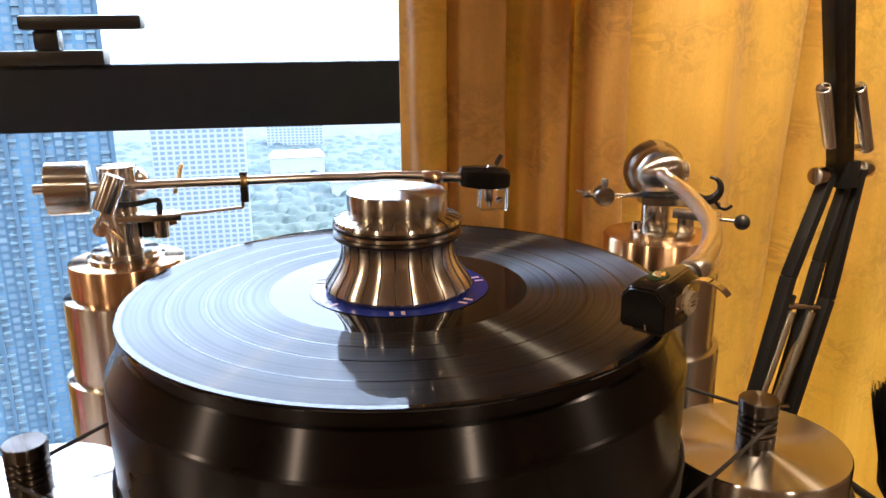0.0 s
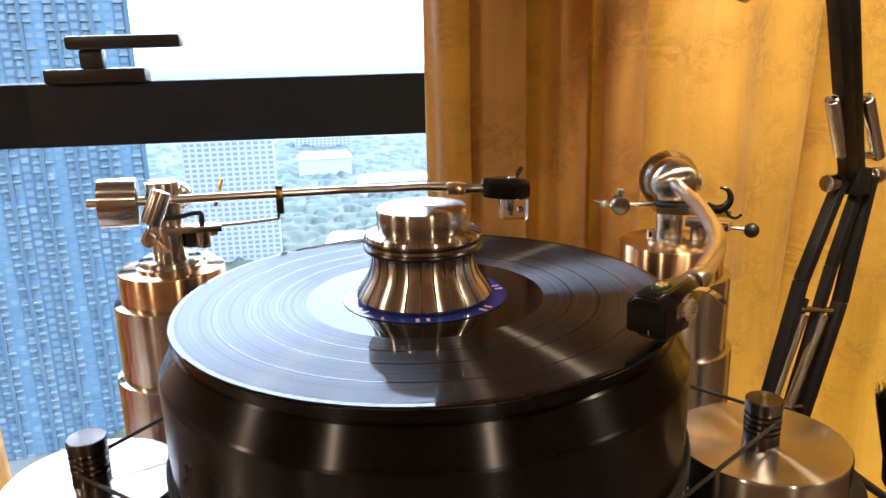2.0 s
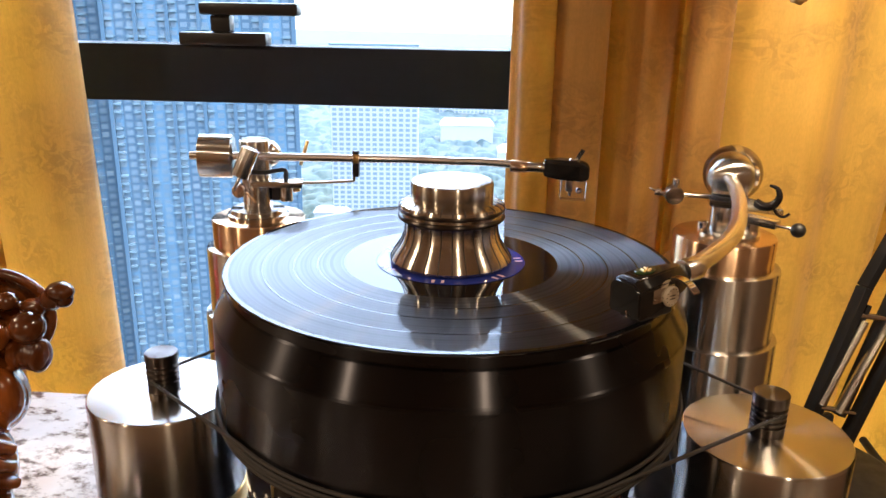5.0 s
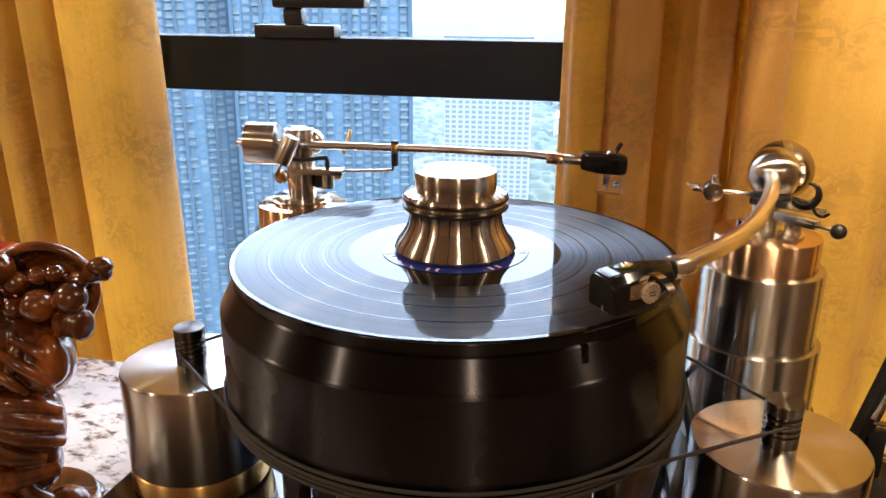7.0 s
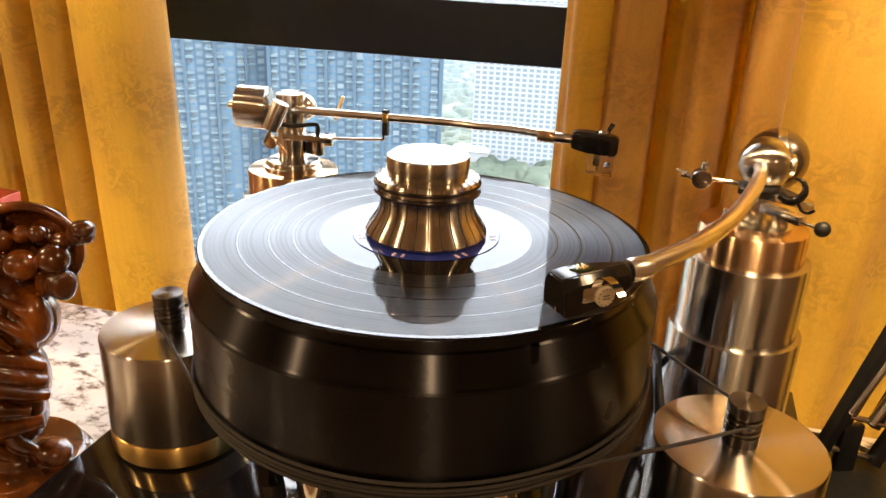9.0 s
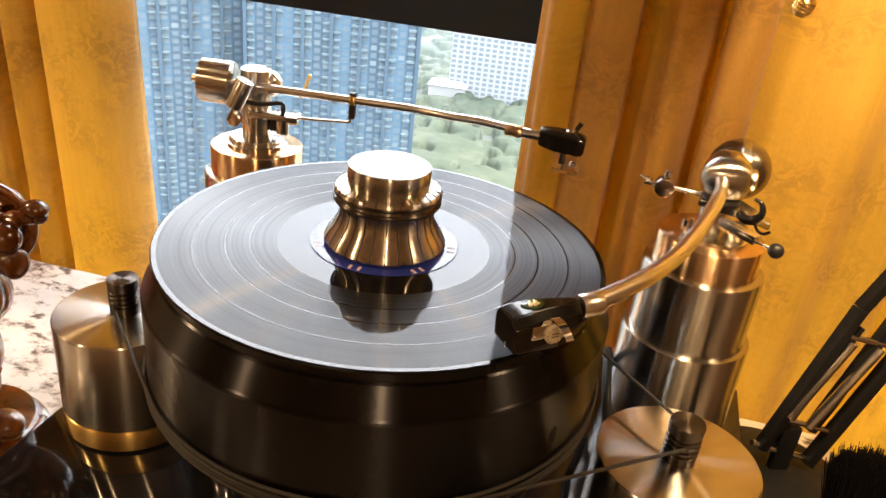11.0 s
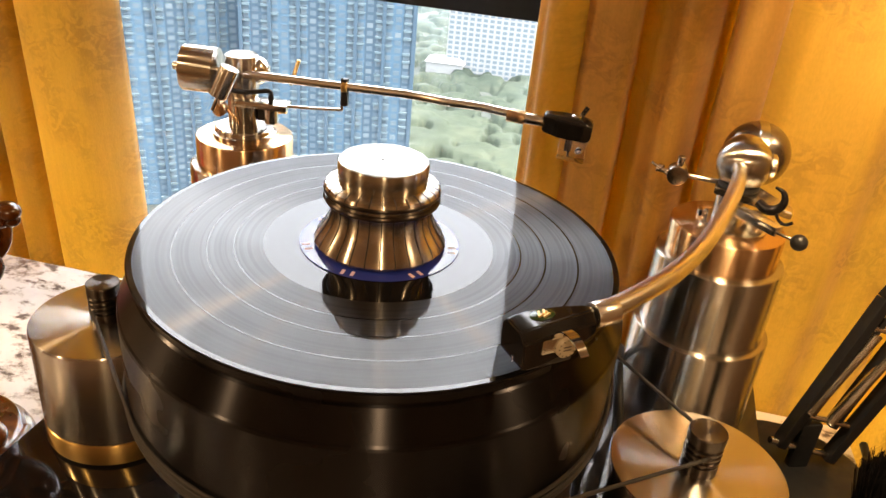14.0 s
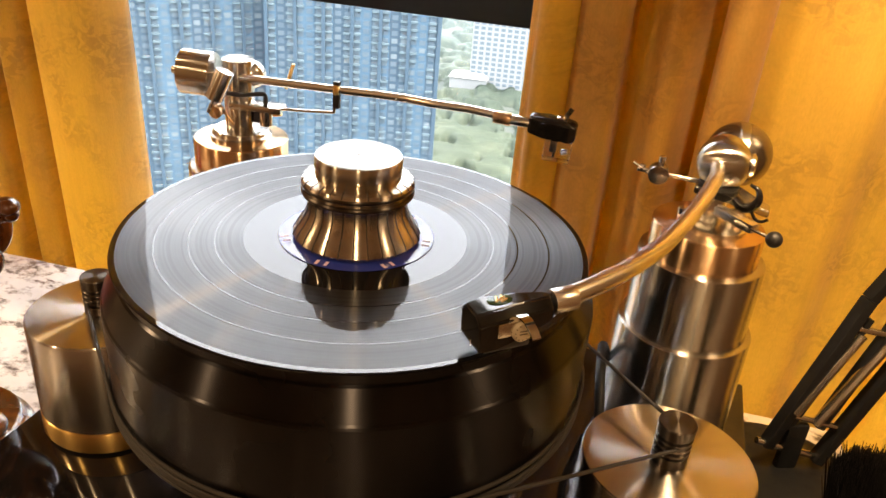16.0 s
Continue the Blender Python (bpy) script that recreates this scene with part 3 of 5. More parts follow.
def belt(cx, cy, z0, z1, rp, rb, name):
    """A loop round the pulley and the platter's foot."""
    d = math.hypot(cx, cy)
    base, beta = math.atan2(cy, cx), math.acos((rb - rp) / math.hypot(cx, cy))
    pts = []
    n = 72
    for k in range(n + 1):
        a = base + beta + (2 * math.pi - 2 * beta) * k / n
        pts.append((rb * math.cos(a), rb * math.sin(a), z0))
    for k in range(1, 20):
        u = k / 20
        a, b = base - beta, base - beta
        pts.append(((rb * math.cos(a)) * (1 - u) + (cx + rp * math.cos(b)) * u, rb * math.sin(a) * (1 - u) + (cy + rp * math.sin(b)) * u, z0 + (z1 - z0) * u))
    for k in range(13):
        a = base - beta + 2 * beta * k / 12
        pts.append((cx + rp * math.cos(a), cy + rp * math.sin(a), z1))
    for k in range(1, 20):
        u = k / 20
        a = base + beta
        pts.append(((cx + rp * math.cos(a)) * (1 - u) + rb * math.cos(a) * u, (cy + rp * math.sin(a)) * (1 - u) + rb * math.sin(a) * u, z1 + (z0 - z1) * u))
    ob = link_mesh(name, tube(pts, 0.00125, 8, ring=True), RUBBER)
    return tagged(ob, "thin dark rubber drive belt round pulley and platter", "belt", "drive belts")


bx, by = machine(POD_R, 0)
belt(bx, by, 0.9125, 0.9035, 0.0103, 0.1595, "drive_belt")
bx, by = machine(POD_L, 0)
belt(bx, by, 0.9165, 0.8955, 0.0103, 0.1595, "drive_belt")
for z in (0.906, 0.9095):
    ob = link_mesh("drive_belt", tube([(0.1588 * math.cos(2 * math.pi * k / 120), 0.1588 * math.sin(2 * math.pi * k / 120), z) for k in range(120)], 0.0013, 8, ring=True), RUBBER)
    tagged(ob, "spare dark rubber ring round the platter foot", "belt", "drive belts")


# arm towers
def tower(x, y, top, name="arm_tower"):
    tw = thing(name, (x, y, 0), "stepped brushed steel arm tower with a bronze top", "tower", "arm towers")
    part("lower_tier", lathe([(0, DECK + 0.001), (0.0560, DECK + 0.001), (0.0560, top - 0.096), (0.0555, top - 0.0945), (0.0545, top - 0.094), (0, top - 0.094)], 128), STEEL, tw)
    part("middle_tier", lathe([(0, top - 0.094), (0.0508, top - 0.094), (0.0510, top - 0.030), (0.0505, top - 0.0280), (0.0490, top - 0.0270), (0, top - 0.0270)], 128), STEEL, tw)
    part("bronze_top", lathe([(0, top - 0.0270), (0.0443, top - 0.0270), (0.0445, top - 0.0015), (0.0438, top - 0.0004), (0.0428, top), (0, top)], 128), BRONZE, tw, "bronze top disc")
    return tw




def set_in(ob, m):
    """Give a part its own axes, so that its tool marks follow it."""
    ob.matrix_basis = m
    return ob


PL, PR = (-0.230, 0.186), (0.206, 0.212)
TPL, TPR = 0.966, 0.975
tower(*PL, TPL)
tower(*PR, TPR)

# ---- tonearm at rest behind the record ----
arm = thing("tonearm", (0, 0, 0), "straight chrome tonearm parked behind the record with black headshell", "tonearm", "tonearms")
x0, y0 = PL
part("base_collar", lathe([(0, TPL), (0.0290, TPL), (0.0293, TPL + 0.0035), (0.0270, TPL + 0.0042), (0.0262, TPL + 0.0075), (0.0250, TPL + 0.0085), (0, TPL + 0.0085)], 96, m=pose(x0, y0, 0)), STEEL, arm)
part("post", turned_cyl(0.0140, TPL + 0.0085, 1.010, 0.0006, 64, m=pose(x0, y0, 0)), STEEL, arm)
part("pivot_head", turned_cyl(0.0148, 1.0105, 1.0412, 0.0012, 64, m=pose(x0, y0, 0)), STEEL, arm)
AX = Vector((0.1472, 0.0456, -0.003)).normalized()
C0 = Vector((-0.283, 0.1585, 1.0275))


def on_arm(d, up=0.0, side=0.0):
    return C0 + AX * d + Vector((0, 0, up)) + Vector((-AX.y, AX.x, 0)) * side


part("pivot_ball", ball(on_arm(0.070, 0, 0.016), 0.0130), STEEL_FINE, arm)
part("rear_rod", rod(on_arm(0), on_arm(0.055), 0.0038), STEEL_FINE, arm)
set_in(part("counterweight", turned_cyl(0.0205, 0, 0.030, 0.0012, 72), STEEL, arm), along(on_arm(0.010), on_arm(0.04)))
pts = [on_arm(0.055), on_arm(0.10), on_arm(0.155), on_arm(0.21), (-0.045, 0.2215, 1.0238), (-0.011, 0.2265, 1.0238), (0.0376, 0.2315, 1.0205)]
part("arm_tube", tube(smooth_path(pts, 8), 0.0038, 20), TUBE_STEEL, arm)
end = Vector((0.0376, 0.2315, 1.0205))
ed = Vector((0.0434, 0.0066, -0.0015)).normalized()
part("collar", rod(end - ed * 0.0285, end - ed * 0.013, 0.0057), BRONZE, arm, "bronze locking collar")
part("stub", rod(end - ed * 0.013, end + ed * 0.004, 0.0047), STEEL_FINE, arm)


def shell(width, length, height, back=0.62, nose=0.9):
    """A tapering hollow-looking headshell: x along the arm, z up."""
    bm = bmesh.new()
    secs = []
    for u, w, zt, zb in ((0, back * 0.75, 0.55, -0.45), (0.06, back, 0.62, -0.5), (0.35, 0.93, 0.66, -0.6), (0.75, 1.0, 0.62, -0.6), (0.95, nose, 0.5, -0.55), (1.0, nose * 0.9, 0.36, -0.45)):
        hw, a, b = width / 2 * w, zt * height, zb * height
        c = min(hw, height) * 0.3
        secs.append([bm.verts.new((u * length, yy, zz)) for yy, zz in ((-hw, b), (hw, b), (hw, a - c), (hw - c, a), (-hw + c, a), (-hw, a - c))])
    for s, t2 in zip(secs, secs[1:]):
        for k in range(6):
            bm.faces.new((s[k], s[(k + 1) % 6], t2[(k + 1) % 6], t2[k]))
    bm.faces.new(secs[0][::-1])
    bm.faces.new(secs[-1])
    bmesh.ops.bevel(bm, geom=bm.edges[:], offset=0.0007, segments=2, affect="EDGES")
    return bm


def frame_on(origin, ahead):
    a = Vector(ahead).normalized()
    side = Vector((0, 0, 1)).cross(a).normalized()
    return Matrix.Translation(origin) @ Matrix((a, side, a.cross(side))).transposed().to_4x4()


HS2 = frame_on(end + ed * 0.003, ed)
bm = shell(0.021, 0.042, 0.0145)
bmesh.ops.transform(bm, matrix=HS2, verts=bm.verts[:])
head = part("headshell", bm, BLACK_GLOSS, arm, "black headshell")
part("screw", ball((HS2 @ Vector((0.027, 0, 0.0095))), 0.0042, scale=(1, 1, 0.45)), CHROME, head)
bm = strip([(-0.0022, -0.0005), (0.0022, -0.0005), (0.0018, 0.0005), (-0.0018, 0.0005)], 0, 0.012, m=HS2 @ pose(0.030, 0.001, 0.009, 12, 25, 0), bevel=0.0002)
part("finger_lift", bm, TUBE_STEEL, head)
bm = box((0.017, -0.0100, -0.0275), (0.0405, 0.0100, -0.0088), 0.001, m=HS2)
cart = part("cartridge", bm, ACRYLIC, head, "clear acrylic cartridge")
# metal bits made up inside the clear body to brighten it
part("added_bright_core", box((0.022, -0.006, -0.020), (0.028, 0.006, -0.0095), 0.001, m=HS2), STEEL_FINE, cart)
part("added_bright_bead", ball(HS2 @ Vector((0.0345, 0, -0.019)), 0.0034, scale=(1, 1, 0.8)), CHROME, cart)
for q in (-0.0045, 0.0045):
    part("added_bright_rod", rod(HS2 @ Vector((0.026, q, -0.024)), HS2 @ Vector((0.026, q, -0.0095)), 0.0011, edge=0.0002), CHROME, cart)
part("cartridge_pin", rod(HS2 @ Vector((0.033, -0.004, -0.020)), HS2 @ Vector((0.033, 0.004, -0.020)), 0.0012, edge=0.0002), CHROME, cart)

# lift clip, its wire and the arm rest
clip = on_arm(0.1545)
part("clip", turned_cyl(0.0052, -0.0025, 0.0025, 0.0005, 32, m=along(clip, clip + AX)), BRASS, arm)
part("clip_latch", box((-0.003, -0.0026, -0.0175), (0.003, 0.0026, 0.0075), 0.0008, m=Matrix.Translation(clip)), BLACK_SATIN, arm)
lift_end = Vector((-0.1376, 0.203, 1.0036))
part("lift_wire", tube(smooth_path([on_arm(0.0905, -0.024, -0.004), on_arm(0.12, -0.0235, -0.002), lift_end - AX * 0.004 + Vector((0, 0, -0.001)), lift_end, lift_end + Vector((0.0, 0, 0.008))], 6), 0.0014, 10), STEEL_FINE, arm)
part("lift_bridge", box((-0.005, -0.010, -0.0035), (0.044, 0.010, 0.0025), 0.0012, m=frame_on(on_arm(0.060, -0.0245), AX)), STEEL_FINE, arm)
lx = on_arm(0.088, 0, -0.002)
part("lift_cylinder", turned_cyl(0.0062, 0.984, 1.003, 0.0006, 40, m=pose(lx.x, lx.y, 0)), STEEL_FINE, arm)
part("lift_rod", turned_cyl(0.0022, 1.003, 1.0105, 0.0003, 20, m=pose(lx.x, lx.y, 0)), BLACK_SATIN, arm)
part("lift_bar", tube(smooth_path([on_arm(0.055, -0.012, -0.013), on_arm(0.070, -0.0125, -0.012), on_arm(0.086, -0.011, -0.006), on_arm(0.0885, -0.0145, -0.003), on_arm(0.0885, -0.02, -0.002)], 6), 0.0021, 10), BLACK_SATIN, arm)
part("side_block", box((-0.007, -0.006, -0.008), (0.007, 0.006, 0.008), 0.001, m=frame_on(on_arm(0.080, -0.036, 0.012), AX)), BLACK_SATIN, arm)
part("side_screw", rod(on_arm(0.088, -0.034, 0.008), on_arm(0.100, -0.032, 0.008), 0.0026), BRASS, arm)
part("arm_rest_pin", rod(on_arm(0.100, -0.012, 0.022), on_arm(0.1075, 0.012, 0.024), 0.0017), BRASS, arm)
aswt, aswb = Vector((-0.2165, 0.150, 1.039)), Vector((-0.2262, 0.144, 1.0135))
set_in(part("side_weight", turned_cyl(0.0082, 0, (aswt - aswb).length, 0.0008, 48), STEEL, arm), along(aswb, aswt))
part("side_weight_rod", rod(aswb, aswb + (aswb - aswt).normalized() * 0.014, 0.0016), STEEL_FINE, arm)
kn = Vector((-0.2345, 0.160, 0.9985))
part("thumb_knob", turned_cyl(0.0062, 0, 0.009, 0.0008, 32, m=along(kn, kn + Vector((0.25, -1, -0.1)))), BRONZE, arm)
part("thread_arm", rod(Vector((-0.240, 0.163, 1.004)), Vector((-0.222, 0.166, 0.984)), 0.0014), BRONZE, arm)

# ---- tonearm playing the record ----
arm = thing("tonearm", (0, 0, 0), "curved steel tonearm with black headshell playing the record", "tonearm", "tonearms")
x1, y1 = PR
part("base_flange", lathe([(0, TPR), (0.0265, TPR), (0.0268, TPR + 0.003), (0.0235, TPR + 0.0042), (0, TPR + 0.0042)], 96, m=pose(x1 + 0.003, y1 - 0.002, 0)), STEEL_FINE, arm)
part("post", turned_cyl(0.0115, TPR + 0.004, 1.0008, 0.0008, 48, m=pose(x1 - 0.003, y1, 0)), STEEL_FINE, arm)
part("lift_cylinder", turned_cyl(0.0068, TPR + 0.004, 0.994, 0.0006, 40, m=pose(x1 + 0.019, y1 - 0.012, 0)), STEEL_FINE, arm)
part("post_screw", turned_cyl(0.0042, TPR + 0.004, TPR + 0.013, 0.0006, 24, m=pose(x1 - 0.021, y1 - 0.012, 0)), CHROME, arm)
part("collar_plate", strip([(-0.017, -0.010), (0.010, -0.016), (0.040, -0.030), (0.040, -0.018), (0.016, 0.010), (0.0, 0.017), (-0.017, 0.011)], 1.0008, 1.0068, m=pose(x1, y1, 0), bevel=0.0008), STEEL_FINE, arm)
SH = Vector((0.2055, 0.2165, 1.0250))
BC = Vector((0.2140, 0.2640, 1.0190))
ARM_AX = (SH - BC).normalized()
part("black_gimbal", turned_cyl(0.0155, 1.0068, 1.0105, 0.0012, 48, m=pose(x1, y1, 0)), BLACK_SATIN, arm)
shell_prof = [(0.0226 * math.sin(math.pi * k / 24), -0.0205 * math.cos(math.pi * k / 24)) for k in range(25)]
set_in(part("pivot_shell", lathe([(max(r, 0.0), z) for r, z in shell_prof[:-1]] + [(0, 0.0205)], 72), STEEL, arm, "brushed rounded bearing shell"), along(SH, SH + Vector((1, 0.1, 0.12))))
set_in(part("counterweight", ball((0, 0, 0), 0.0268, u=48, v=32), DARK_SHELL, arm, "dark polished ball counterweight"), Matrix.Translation(BC))
part("counterweight_band", lathe([(0.0266, -0.004), (0.0272, -0.0035), (0.0272, 0.0035), (0.0266, 0.004)], 64, m=along(BC, BC + Vector((1, 0.15, 0)))), STEEL_FINE, arm)
part("side_cap", lathe([(0, 0), (0.0085, 0), (0.0085, 0.005), (0.0095, 0.0055), (0.0095, 0.008), (0.0075, 0.0095), (0, 0.0095)], 40, m=along(SH + Vector((0.0135, 0.002, 0.001)), SH + Vector((0.1135, 0.016, 0.001)))), STEEL_FINE, arm)
tub = smooth_path([SH + ARM_AX * 0.018, (0.2035, 0.176, 1.0255), (0.1990, 0.115, 1.0258), (0.1890, 0.048, 1.0258), (0.1765, 0.003, 1.0255), (0.1615, -0.030, 1.0245), (0.1480, -0.0535, 1.0235)], 10)
part("arm_tube", tube(tub, 0.0056, 28), TUBE_STEEL, arm, "curved steel arm tube")
J = Vector((0.1480, -0.0535, 1.0235))
JD = Vector((-0.0309, -0.0328, -0.0015)).normalized()
part("collar", rod(J - JD * 0.010, J + JD * 0.004, 0.0069, n=12), TUBE_STEEL, arm, "faceted steel locking collar")
HS1 = frame_on(J + JD * 0.005, JD)
bm = bmesh.new()
secs = []
for u, hw, zt, zb in ((0.0, 0.0062, 0.0048, -0.0060), (0.003, 0.0072, 0.0055, -0.0075), (0.018, 0.0096, 0.0066, -0.0115), (0.034, 0.0112, 0.0066, -0.0145), (0.0435, 0.0112, 0.0058, -0.0150), (0.0452, 0.0108, 0.0046, -0.0142)):
    c = 0.0048
    secs.append([bm.verts.new((u, yy, zz)) for yy, zz in ((-hw, zb), (hw, zb), (hw, zt - c), (hw - c * 0.95, zt), (-hw + c * 0.95, zt), (-hw, zt - c))])
for s, t2 in zip(secs, secs[1:]):
    for k in range(6):
        bm.faces.new((s[k], s[(k + 1) % 6], t2[(k + 1) % 6], t2[k]))
bm.faces.new(secs[0][::-1])
bm.faces.new(secs[-1])
bmesh.ops.bevel(bm, geom=bm.edges[:], offset=0.0008, segments=2, affect="EDGES")
bmesh.ops.transform(bm, matrix=HS1, verts=bm.verts[:])
head = part("headshell", bm, BLACK_GLOSS, arm, "black lacquered headshell with cartridge")
badge = part("badge", lathe([(0, 0), (0.0055, 0), (0.0055, 0.0006), (0.0050, 0.0009), (0, 0.0009)], 40, m=HS1 @ pose(0.029, -0.001, 0.0064) @ Matrix.Diagonal((1.25, 0.8, 1, 1))), GREEN, head, "green oval badge with gold mark")
for a, b in (((0.026, -0.002), (0.032, 0.001)), ((0.030, -0.003), (0.032, 0.0015)), ((0.0255, 0.000), (0.0295, 0.0018)), ((0.027, -0.0035), (0.0285, 0.0005))):
    part("mark", rod(HS1 @ Vector((*a, 0.0074)), HS1 @ Vector((*b, 0.0074)), 0.0007, edge=0.0001, n=8), BRASS, badge)
part("stylus_guard", box((0.014, -0.0075, -0.0185), (0.040, 0.0075, -0.0130), 0.0012, m=HS1), BLACK_SATIN, head)
part("front_notch", rod(HS1 @ Vector((0.0452, 0.002, -0.0150)), HS1 @ Vector((0.0452, 0.002, -0.0115)), 0.0005, edge=0.0001, n=8), CHROME, head)
side = 1
plate = part("lift_plate", box((0.018, 0.0092, -0.0080), (0.0355, 0.0112, 0.0005), 0.0005, m=HS1), STEEL_FINE, head)
dial_at = along(HS1 @ Vector((0.0215, 0.0112, -0.0058)), HS1 @ Vector((0.0215, 0.1112, -0.0058)))
dial = part("dial", lathe([(0, 0), (0.0058, 0), (0.0058, 0.0012), (0.0052, 0.0018), (0, 0.0018)], 40, m=dial_at), PAPER, head, "round printed dial")
for k in range(12):
    a = 2 * math.pi * k / 12
    part("tick", box((0.0042, -0.00025, 0.0018), (0.0050, 0.00025, 0.0019), m=dial_at @ pose(0, 0, 0, 0, 0, 30 * k)), GUNMETAL, dial, smooth=False)
for q in (-0.0010, 0.0008):
    part("print_bar", box((-0.0022, q - 0.0003, 0.0018), (0.0022, q + 0.0003, 0.0019), m=dial_at), GUNMETAL, dial, smooth=False)
for u in (0.0205, 0.0275):
    part("plate_screw", ball(HS1 @ Vector((u + 0.006, 0.0112, -0.0055)), 0.0010, scale=(1, 1, 0.8), u=12, v=8), CHROME, plate)
lift = [HS1 @ Vector(v) for v in ((0.0270, 0.0105, -0.002), (0.0268, 0.0125, 0.0045), (0.0265, 0.0165, 0.0078), (0.0260, 0.0220, 0.0082), (0.0256, 0.0275, 0.0060), (0.0252, 0.0310, 0.0030))]
bm = bmesh.new()
wide = (HS1.to_3x3() @ Vector((1, 0, 0))).normalized() * 0.0030
thick = Vector((0, 0, 0.0004))
quads = [[bm.verts.new(p + s * wide * (1 - 0.25 * i / 40) + q * thick) for s, q in ((-1, -1), (1, -1), (1, 1), (-1, 1))] for i, p in enumerate(smooth_path(lift, 8))]
for a, b in zip(quads, quads[1:]):
    for k in range(4):
        bm.faces.new((a[k], a[(k + 1) % 4], b[(k + 1) % 4], b[k]))
bm.faces.new(quads[0][::-1])
bm.faces.new(quads[-1])
part("finger_lift", bm, CHROME, head, "curved chrome finger lift")
# anti-skate rod with its weight, arm rest hook, cue lever
TH = Vector((0.1588, 0.2122, 1.0085))
part("bias_rod", rod(Vector((0.142, 0.2095, 1.0085)), Vector((0.196, 0.215, 1.0065)), 0.0021), STEEL_FINE, arm)
part("bias_weight", turned_cyl(0.0082, -0.004, 0.006, 0.0008, 40, m=along(TH + Vector((0, -0.0, -0.001)), TH + Vector((0.15, -1, -0.1)))), DARK_SHELL, arm)
part("bias_screw", rod(TH + Vector((0.001, 0, 0.007)), TH + Vector((0.001, 0, 0.0135)), 0.0028), STEEL_FINE, arm)
part("bias_pin", rod(Vector((0.1375, 0.2152, 1.0115)), Vector((0.152, 0.208, 1.0065)), 0.0012), STEEL_FINE, arm)
part("bias_nut", rod(Vector((0.1435, 0.2120, 1.0095)), Vector((0.1475, 0.2105, 1.009)), 0.0034), STEEL_FINE, arm)
part("lift_arm", box((0, -0.0045, -0.0035), (0.036, 0.0045, 0.0035), 0.0008, m=frame_on((x1 + 0.004, y1 - 0.028, 0.9985), (1, -0.75, 0))), TUBE_STEEL, arm)
HK = Vector((0.2290, 0.160, 1.0225))
pts = [HK + Vector(v) for v in ((-0.008, 0.008, -0.008), (-0.003, 0.003, -0.0095), (0.003, 0.0, -0.0075), (0.0068, -0.002, -0.0005), (0.0048, -0.001, 0.0065), (-0.0012, 0.001, 0.0088))]
part("arm_rest_hook", tube(smooth_path(pts, 8), [0.0038] * 16 + [0.0038 - 0.0028 * k / 25 for k in range(1, 26)], 16), BLACK_GLOSS, arm, "black arm rest hook")
pts = [HK + Vector(v) for v in ((0.004, -0.001, -0.010), (0.0075, -0.002, -0.0145), (0.012, -0.003, -0.0155), (0.016, -0.004, -0.0125))]
part("rest_catch", tube(smooth_path(pts, 6), 0.0012, 10), BLACK_GLOSS, arm)
KB = Vector((0.2526, 0.1533, 0.9975))
part("cue_lever", rod(Vector((0.224, 0.1660, 0.9995)), KB, 0.0013), STEEL_FINE, arm)
part("cue_knob", ball(KB, 0.0060), BLACK_SATIN, arm, "black ball knob")

# ---- desk lamp ----
lampob = thing("desk_lamp", (0, 0, 0), "grey enamelled spring-arm desk lamp on a round base", "lamp")
F, Jn = Vector((0.3225, 0.2400, 0.7640)), Vector((0.4040, 0.3060, 1.0080))
U = Vector((0.86, 0.5, 0)).normalized()
part("base", lathe([(0, TOP), (0.079, TOP), (0.083, TOP + 0.004), (0.083, TOP + 0.020), (0.080, TOP + 0.026), (0.074, TOP + 0.029), (0, TOP + 0.030)], 96, m=pose(0.315, 0.220, 0)), LAMP_PAINT, lampob)


def bar(a, b, w, d):
    a, b = Vector(a), Vector(b)
    z = (b - a).normalized()
    y = z.cross(U).normalized()
    m = Matrix.Translation(a) @ Matrix((y.cross(z), y, z)).transposed().to_4x4()
    return box((-w, -d, 0), (w, d, (b - a).length), 0.001, m=m)


def spring(a, b, r=0.0052, turns=105):
    a, b = Vector(a), Vector(b)
    m = along(a, b)
    n = (b - a).length
    pts = [m @ Vector((r * math.cos(2 * math.pi * k / 9), r * math.sin(2 * math.pi * k / 9), n * k / (9 * turns))) for k in range(9 * turns + 1)]
    return tube(pts, n / turns * 0.46, 6)


def on_lamp(a, b):
    """A place on the lower arm: share of the way to the knuckle, metres sideways."""
    return F + (Jn - F) * a + U * b


def bent(name, stops, w, d):
    bm = bar(on_lamp(*stops[0]), on_lamp(*stops[1]), w, d)
    for a, b in zip(stops[1:], stops[2:]):
        more = bar(on_lamp(*a), on_lamp(*b), w, d)
        me = bpy.data.meshes.new("tmp")
        more.to_mesh(me)
        more.free()
        bm.from_mesh(me)
        bpy.data.meshes.remove(me)
    return part(name, bm, LAMP_PAINT, lampob)


